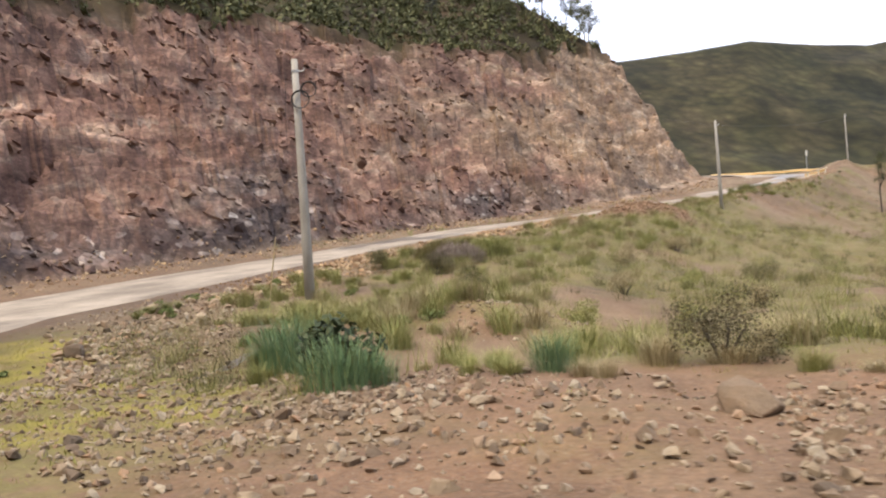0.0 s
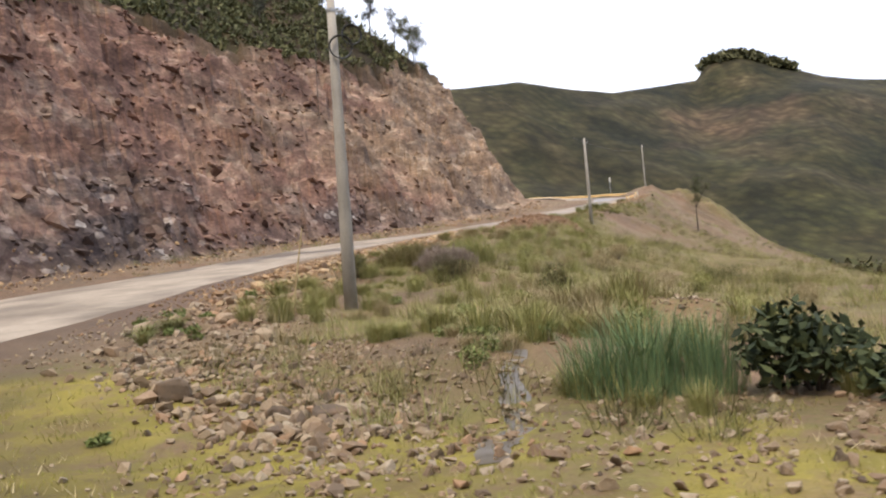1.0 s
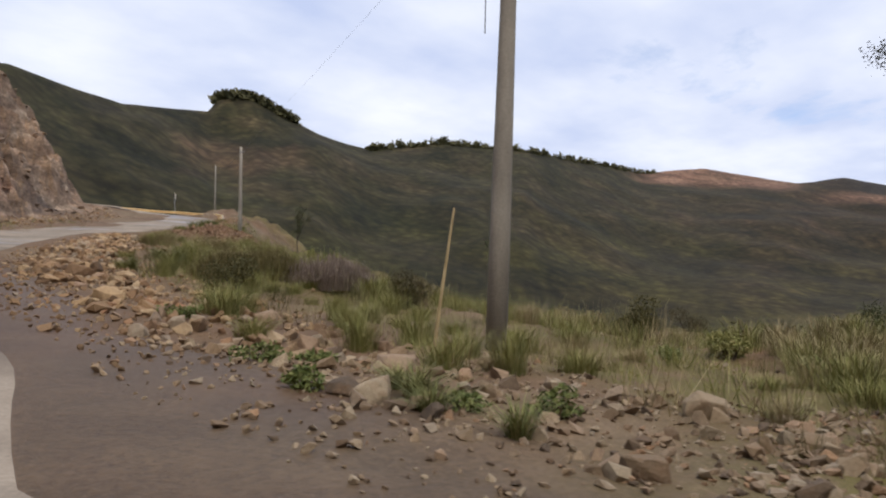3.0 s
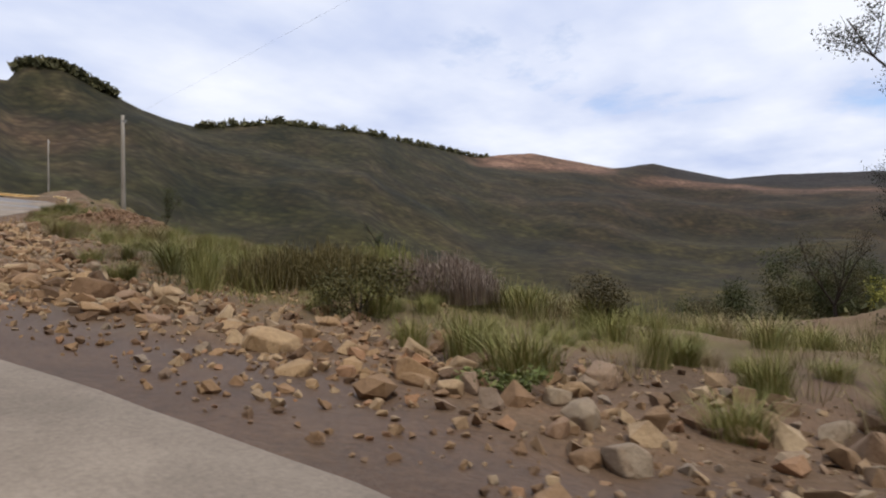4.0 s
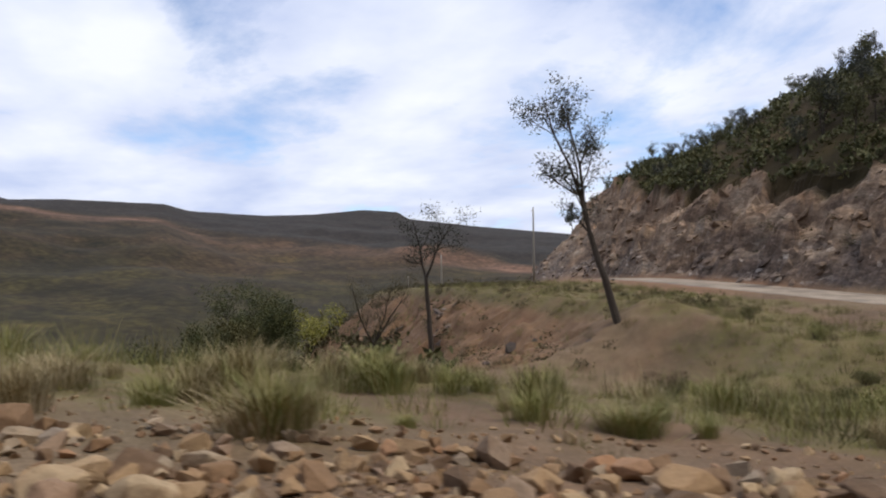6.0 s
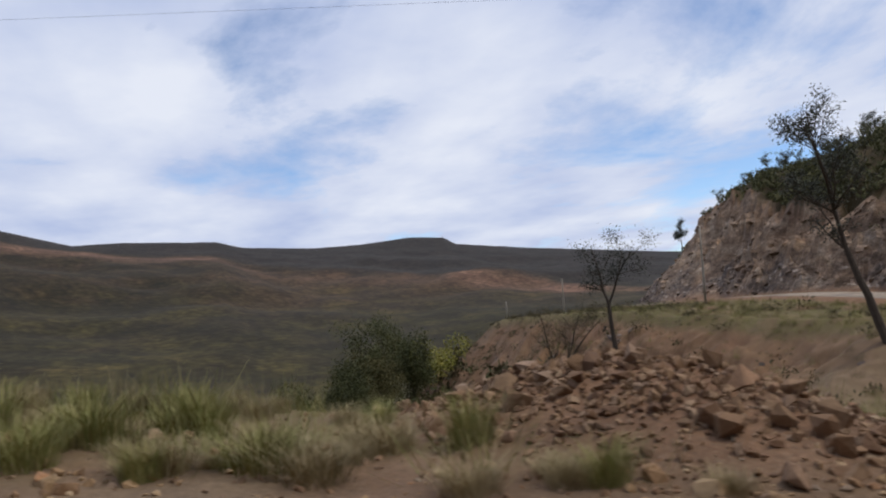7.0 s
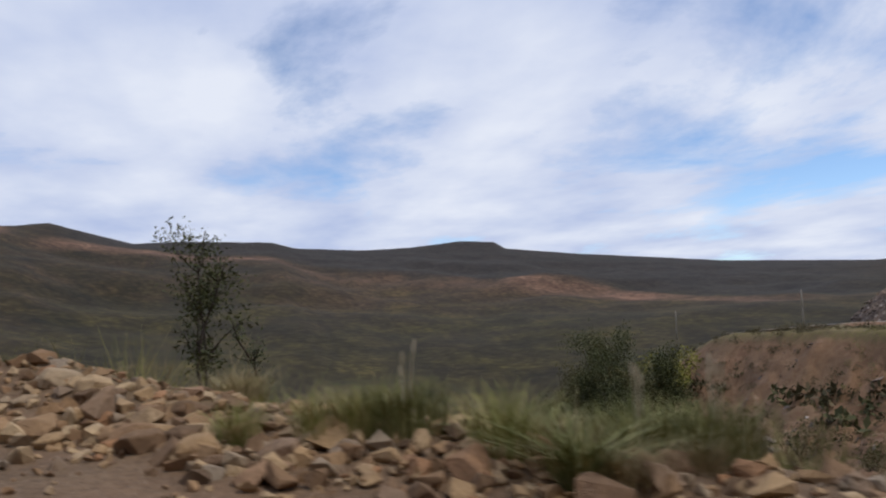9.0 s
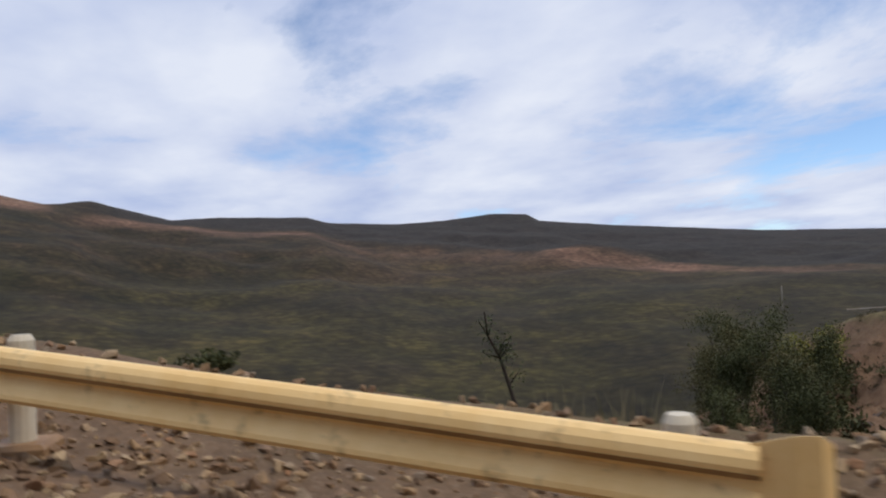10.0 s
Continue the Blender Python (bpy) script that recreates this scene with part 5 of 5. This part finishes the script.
tree("ravine_tree", on_ground(45.85, 74.3), 6.8, (0.02, 0.0), 0.75, 14, M_TREE, 22, 0.055, "dark leafy tree rising from the ravine side", 0.4, trunk=0.013, forks=3, limbs=(7, 3), reach=(0.16, 0.34), splay=0.36, fluff=0.018)
for k, (x, y, h) in enumerate(((116, 0, 7), (110, 7, 7), (104, 9, 8), (97, 13, 7), (101, 4, 6), (92, 18, 7), (116, 7, 8.5), (124, -3, 8), (99, 23, 7.5))):
    tree("ravine_tree", on_ground(x, y), h * 2.0, (0.03, 0.02), 0.7, 40 + k, M_TREE if k % 3 else M_OLIVE, 90, 0.16, "rounded dark green tree in the ravine", 0.2, "trees in the ravine", 0.018, 3, fluff=0.045)
tree("dead_tree", on_ground(77.5, 64.2), 18.0, (0.0, 0.03), 0.5, 17, M_LEAF, 16, 0.1, "dark half-dead tree standing in the ravine", 0.5, trunk=0.017, forks=1, limbs=(9, 2), reach=(0.12, 0.22), splay=0.05, fluff=0.015)
tree("hill_tree", on_ground(18.0, 109.5), 8.5, (0.04, 0.0), 0.7, 61, M_GUM, 26, 0.11, "tall thin tree on the edge of the cut", 0.5, "trees above the cut", 0.012, 2, (5, 3), (0.2, 0.4), 0.2, 0.016)
tree("hill_tree", on_ground(103.0, -62.0), 9.0, (0.05, 0.05), 0.85, 62, M_GUM, 34, 0.13, "gum tree standing on the shoulder above the lower road", 0.35, "trees above the cut", 0.014, 2, (6, 3), (0.25, 0.45), 0.3, 0.02)
CREST = [tree("hill_tree", pose(0, 0, -300 - 20 * k), 6.5, (0.05 * k, 0), 0.8, 20 + k, (M_GUM, M_SCRUB, M_SCRUB)[k % 3], 14, 0.12, "dark scrubby tree on the hill above the cut", 0.35, "trees above the cut", 0.016) for k in range(4)]


def crest_trees():
    spots = []
    tries = np.c_[rng.uniform(-45, 45, 900), rng.uniform(40, 125, 900)]
    tries2 = np.c_[rng.uniform(30, 100, 900), rng.uniform(-85, -28, 900)]
    for t, want in ((tries, 60), (tries2, 110)):
        z, _, face, far = land(t[:, 0], t[:, 1])
        left = (far > 0.5) & (face < 0.5) & (z > 8)
        left &= (t[:, 0] < 40) | (t[:, 1] < -10.35 - 1.11 * (t[:, 0] - 56.3))
        spots += t[left][:want].tolist()
    spots += [(24.7, 109.2), (23.0, 107.5), (21.0, 108.0), (26.0, 110.5)]
    for x, y in spots:
        ob = CREST[rng.integers(4)]
        c = copy_thing(ob, on_ground(x, y, rng.uniform(0, 360), 0.3))
        s = rng.uniform(0.4, 0.9) if x > 40 else rng.uniform(0.55, 1.15) if x < 20 else 1.1
        c.scale = (s, s, s)
    for ob in CREST:
        for c in ob.children_recursive:
            bpy.data.objects.remove(c)
        bpy.data.objects.remove(ob)


crest_trees()


def build_scrub():
    """The thicket above the cuts and on the ravine's sides, and the far woods."""
    kinds = [leaf_ball(600 + k, 44, 0.13, 0.8) for k in range(6)]
    n = 16000
    x, y = np.r_[rng.uniform(-60, 60, n), rng.uniform(25, 170, n)], np.r_[rng.uniform(30, 140, n), rng.uniform(-130, -12, n)]
    z, g, face, far = land(x, y)
    keep = (far > 0.4) & (face < 0.75) & (np.hypot(x - CX, y - CY) < 190) & (z > 6) & (rng.random(len(x)) < 0.5)
    p = np.c_[x, y, z + 0.4][keep]
    mats = yaws(len(p))
    joined("hill_scrub", kinds, p, rng.uniform(0.9, 3.0, len(p)), M_SCRUB, "dense dark scrub on the hill above the cut", "scrub", mats)
    # ravine
    n = 5000
    x, y = rng.uniform(35, 190, n), rng.uniform(-45, 110, n)
    z, g, face, far = land(x, y)
    dist = lane_distance(x, y)
    keep = (face < 0.1) & (z < -5) & (dist > 22) & (rng.random(n) < 0.75)
    p = np.c_[x, y, z + 0.5][keep]
    for name, pick, mat, label in (("ravine_scrub", 0, M_BROWN, "olive-brown scrub filling the ravine"), ("ravine_bushes", 1, M_SCRUB, "dark green bushes filling the ravine")):
        q = p[pick::2]
        joined(name, kinds, q, rng.uniform(1.4, 4.8, len(q)), mat, label, "scrub", yaws(len(q)))
    # low brown bushes on the lower spur
    n = 2600
    x, y = rng.uniform(28, 130, n), rng.uniform(-30, 32, n)
    z, g, face, far = land(x, y)
    dist = lane_distance(x, y)
    keep = (dist > 9) & (far < 0.6) & (rng.random(n) < 0.3 + 0.5 * (fbm(x, y, 10, 3, 133) > 0.05)) & (y < 30)
    p = np.c_[x, y, z + 0.15][keep]
    mats = yaws(len(p))
    twiggy = [leaf_ball(640 + k, 90, 0.06, 0.6) for k in range(5)]
    joined("spur_bushes", twiggy, p, rng.uniform(0.7, 3.0, len(p)) * rng.uniform(0.5, 1.0, len(p)), M_BROWN, "low brown bushes over the red stony slope", "scrub", mats)
    # far woods along the crests
    small = [leaf_ball(620 + k, 11, 0.34, 0.7, 0.7) for k in range(6)]
    x, y, r = (np.zeros(0) for _ in range(3))
    # wooded crests
    for lo, hi, k in ((40.0, 46.5, 260), (52.5, 62.0, 120), (62.0, 76.0, 160)):
        c = rng.uniform(lo, hi, k)
        q = np.interp(c, RIDGE[:, 0], RIDGE[:, 1]) * rng.uniform(0.985, 1.0, k)
        x, y, r = np.r_[x, CX + q * np.sin(np.radians(c))], np.r_[y, CY + q * np.cos(np.radians(c))], np.r_[r, q * (rng.uniform(3.0, 7.0, k) if hi < 50 else rng.uniform(1.0, 5.0, k))]
    z = land(x, y)[0]
    size = rng.uniform(1.6, 4.2, len(x)) * (0.75 + np.minimum(r, 3000) / 1200)
    mats = yaws(len(x))
    joined("far_woods", small, np.c_[x, y, z + 0.1 * size], size, M_WOODS, "scattered dark trees over the far hills", "woods", mats)


build_scrub()


# ---- poles, cables ----
def utility_pole(x, y, height, radius, label, group="line of poles", z=None, fittings=True):
    z = ground_z(x, y) if z is None else z
    root = thing("utility_pole", pose(x, y, z), label, "utility pole", group)
    bm = bmesh.new()
    tube(bm, [(0, 0, -0.6), (0, 0, 0.3 * height), (0, 0, 0.7 * height), (0, 0, height)], [radius, radius * 0.9, radius * 0.72, radius * 0.58], 14)
    part("shaft", bm, M_CONCRETE, root, smooth_shade=True)
    if fittings:
        bm = bmesh.new()
        tube(bm, [(0, 0, height - 0.42), (0, 0, height - 0.34)], [radius * 0.68] * 2, 12)
        part("clamp_band", bm, M_STEEL, root)
        bm = bmesh.new()
        tube(bm, [(radius * 0.6, 0, height - 0.38), (radius * 0.6 + 0.16, 0, height - 0.38), (radius * 0.6 + 0.2, 0, height - 0.28)], [0.02, 0.025, 0.03], 8)
        part("insulator", bm, M_STEEL, root)
    return root


pole_a = utility_pole(-4.737, 23.287, 7.85, 0.17, "grey concrete utility pole standing in grass at the bend", z=-0.25)
pole_a.matrix_basis = pole_a.matrix_basis @ pose(0, 0, 0, 1.5, 0.7, 0)
utility_pole(22.87, 58.675, 7.2, 0.155, "grey concrete utility pole on the grassy shelf")
utility_pole(61.2, 105.8, 8.4, 0.13, "grey concrete utility pole beyond the crest", z=8.5)
utility_pole(56.3, -6.35, 7.6, 0.13, "pale concrete utility pole by the lower road", z=2.7)
utility_pole(98.8, -24.8, 5.6, 0.13, "pale concrete utility pole on the far shoulder", z=0.6)
utility_pole(147.6, -50.1, 5.9, 0.14, "pale concrete utility pole on the far shoulder", z=-3.7)
bm = bmesh.new()
for cx, cz, rad in ((0.42, 6.85, 0.22), (0.14, 6.55, 0.26)):
    for k in range(3):
        pts = [(cx + (rad + 0.012 * k) * math.cos(a), -0.16 - 0.02 * k, cz + (rad + 0.012 * k) * math.sin(a)) for a in (2 * math.pi * q / 24 for q in range(25))]
        tube(bm, pts, [0.012] * 25, 6)
part("cable_coil", bm, M_CABLE, pole_a, "black spare cable in two hanging coils")


def cable(a, b, sag, radius, label):
    bm = bmesh.new()
    a, b = Vector(a), Vector(b)
    n = 24
    tube(bm, [a.lerp(b, k / n) - Vector((0, 0, 4 * sag * (k / n) * (1 - k / n))) for k in range(n + 1)], [radius] * (n + 1), 5)
    me = bpy.data.meshes.new("overhead_cable")
    bm.to_mesh(me)
    bm.free()
    me.materials.append(M_CABLE)
    tagged(new("overhead_cable", me), label, "cable", "overhead cables")


za, zb, zc = ground_z(-4.67, 23.39) + 7.25, ground_z(22.9, 58.67) + 6.85, 16.5
cable((-4.67, 23.39, za), (22.9, 58.67, zb), 0.05, 0.002, "thin black overhead cable between the poles")
cable((22.9, 58.67, zb), (61.2, 105.8, zc), 0.6, 0.006, "thin black overhead cable between the poles")
bm = bmesh.new()
tube(bm, [(-5.0, 23.35, za), (-5.08, 23.3, za - 1.2), (-5.12, 23.3, za - 2.6)], [0.008] * 3, 5)
me = bpy.data.meshes.new("loose_cable")
bm.to_mesh(me); bm.free(); me.materials.append(M_CABLE)
tagged(new("loose_cable", me), "thin loose cable hanging beside the pole", "cable", "overhead cables")
bm = bmesh.new()
tube(bm, [(0, 0, 0), (0.16, -0.05, 1.0), (0.37, -0.11, 2.15)], [0.03, 0.024, 0.015], 7)
stick_me = bpy.data.meshes.new("stick")
bm.to_mesh(stick_me); bm.free(); stick_me.materials.append(M_WOOD)
stick = new("stick", stick_me)
stick.matrix_basis = pose(-6.1, 23.55, ground_z(-6.1, 23.55) - 0.1)
tagged(stick, "thin pale wooden stick leaning out of the grass", "stick")


# ---- guard rail ----
def build_rail():
    P = [np.array([43.53, 84.61])]
    for k in range(lane_index(41.9, 87.4) + 1, lane_index(38, 115), 1):
        p, nor, _ = lane_at(k)
        P.append(p + nor * 3.14)
    P = np.array(P)
    seg = np.r_[0, np.cumsum(np.linalg.norm(np.diff(P, axis=0), axis=1))]
    total = seg[-1]
    # the line of the rail, by length; eased so that it leaves the end along the road
    def at(s):
        q = np.array([np.interp(s, seg, P[:, 0]), np.interp(s, seg, P[:, 1])])
        k = lane_index(*q)
        z = ROAD[k, 2] - 0.09
        return np.array([q[0], q[1], z])
    zs = lambda s: float(np.interp(s, knots, heights))
    knots = np.arange(0, total + 3, 3.0)
    heights = [ROAD[lane_index(*at(min(k, total))[:2]), 2] - 0.09 for k in knots]
    root = thing("guard_rail", Matrix.Identity(4), "cream-yellow steel crash barrier on posts at the road edge", "guard rail")
    prof = [(0.0, 0.158), (0.03, 0.155), (0.06, 0.14), (0.082, 0.11), (0.09, 0.075), (0.082, 0.05), (0.02, 0.012), (0.008, -0.006), (0.02, -0.024), (0.06, -0.06), (0.086, -0.10), (0.09, -0.125), (0.07, -0.15), (0.0, -0.16)]
    step, post_gap = 0.635, 3.81
    n_spans = int((total - 1) / post_gap)
    for i in range(n_spans):
        bm = bmesh.new()
        rows = []
        for j in range(7):
            s = 0.35 + i * post_gap + j * step + (0.02 if j == 6 else 0) - (0.2 if i + j == 0 else 0)
            c, d = at(s), at(min(s + 0.4, total)) - at(max(s - 0.4, 0))
            d = d[:2] / np.linalg.norm(d[:2])
            nrm = np.array([-d[1], d[0]])
            rows.append([[bm.verts.new((c[0] + nrm[0] * (o - th), c[1] + nrm[1] * (o - th), zs(s) + 0.52 + h)) for o, h in prof] for th in (0.0, 0.006)])
        for r0, r1 in zip(rows, rows[1:]):
            for q in range(len(prof) - 1):
                # face 5, under the upper corrugation, is painted dark as shade; 12 is the rusty lip
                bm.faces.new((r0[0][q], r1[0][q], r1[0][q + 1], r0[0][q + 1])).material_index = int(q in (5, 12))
                bm.faces.new((r0[1][q + 1], r1[1][q + 1], r1[1][q], r0[1][q]))
            bm.faces.new((r0[0][0], r0[1][0], r1[1][0], r1[0][0]))
            bm.faces.new((r0[0][-1], r1[0][-1], r1[1][-1], r0[1][-1]))
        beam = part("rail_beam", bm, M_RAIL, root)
        beam.data.materials.append(M_RUST_AND_SHADE)
        s = i * post_gap + 0.45
        c, d = at(s), at(s + 0.4) - at(max(s - 0.4, 0))
        ang = math.degrees(math.atan2(d[1], d[0]))
        bm = bmesh.new()
        tube(bm, [(0, 0, -0.5), (0, 0, 0.70), (0, 0, 0.735)], [0.075, 0.075, 0.055], 12)
        post = part("post", bm, M_WHITE, root, smooth_shade=False)
        post.matrix_basis = pose(c[0] + 0.1 * d[1] / 0.6, c[1] - 0.1 * d[0] / 0.6, zs(s), 0, 0, ang)
        bm = bmesh.new()
        tube(bm, [(0, 0, -0.1), (0, 0, 0.06), (0, 0, 0.09)], [0.26, 0.25, 0.21], 4)
        foot = part("post_footing", bm, M_RUST_AND_SHADE, post)
        foot.matrix_basis = pose(0, 0, 0.0)
    # the flared end piece
    c, d = at(0.25), at(0.9) - at(0.1)
    d = d[:2] / np.linalg.norm(d[:2])
    nrm = np.array([-d[1], d[0]])
    bm = bmesh.new()
    rows = []
    for t, lo, hi, o in ((0.2, -0.15, 0.145, 0.005), (0.04, -0.17, 0.155, 0.015), (-0.12, -0.21, 0.19, 0.03), (-0.24, -0.25, 0.215, 0.035), (-0.33, -0.27, 0.215, 0.02), (-0.38, -0.27, 0.17, -0.04)):
        base = c[:2] + d * t + nrm * o
        rows.append([[bm.verts.new((*(base - nrm * th), zs(0) + 0.52 + h)) for h in (hi, 0.3 * hi, 0.4 * lo, lo)] for th in (0, 0.008)])
    for r0, r1 in zip(rows, rows[1:]):
        for q in range(3):
            bm.faces.new((r0[0][q], r0[0][q + 1], r1[0][q + 1], r1[0][q]))
            bm.faces.new((r0[1][q], r1[1][q], r1[1][q + 1], r0[1][q + 1]))
        bm.faces.new((r0[0][0], r1[0][0], r1[1][0], r0[1][0]))
        bm.faces.new((r0[0][3], r0[1][3], r1[1][3], r1[0][3]))
    part("end_terminal", bm, M_RAIL, root, "flared cream-yellow end plate")


build_rail()


# ---- road sign beyond the crest ----
def road_sign(x, y, top):
    z = ground_z(x, y)
    root = thing("road_sign", pose(x, y, z, 0, 0, 35), "small pale road sign on a thin post beyond the rail", "road sign")
    bm = bmesh.new()
    tube(bm, [(0, 0, -0.3), (0, 0, top - z)], [0.05, 0.05], 8)
    part("post", bm, M_STEEL, root)
    bm = bmesh.new()
    box(bm, (-0.3, -0.08, top - z - 0.75), (0.3, -0.055, top - z + 0.05))
    bmesh.ops.bevel(bm, geom=bm.edges[:], offset=0.01, segments=1, affect="EDGES")
    part("sign_plate", bm, M_WHITE, root, "faded pale plate")


road_sign(57.5, 110.5, 12.3)
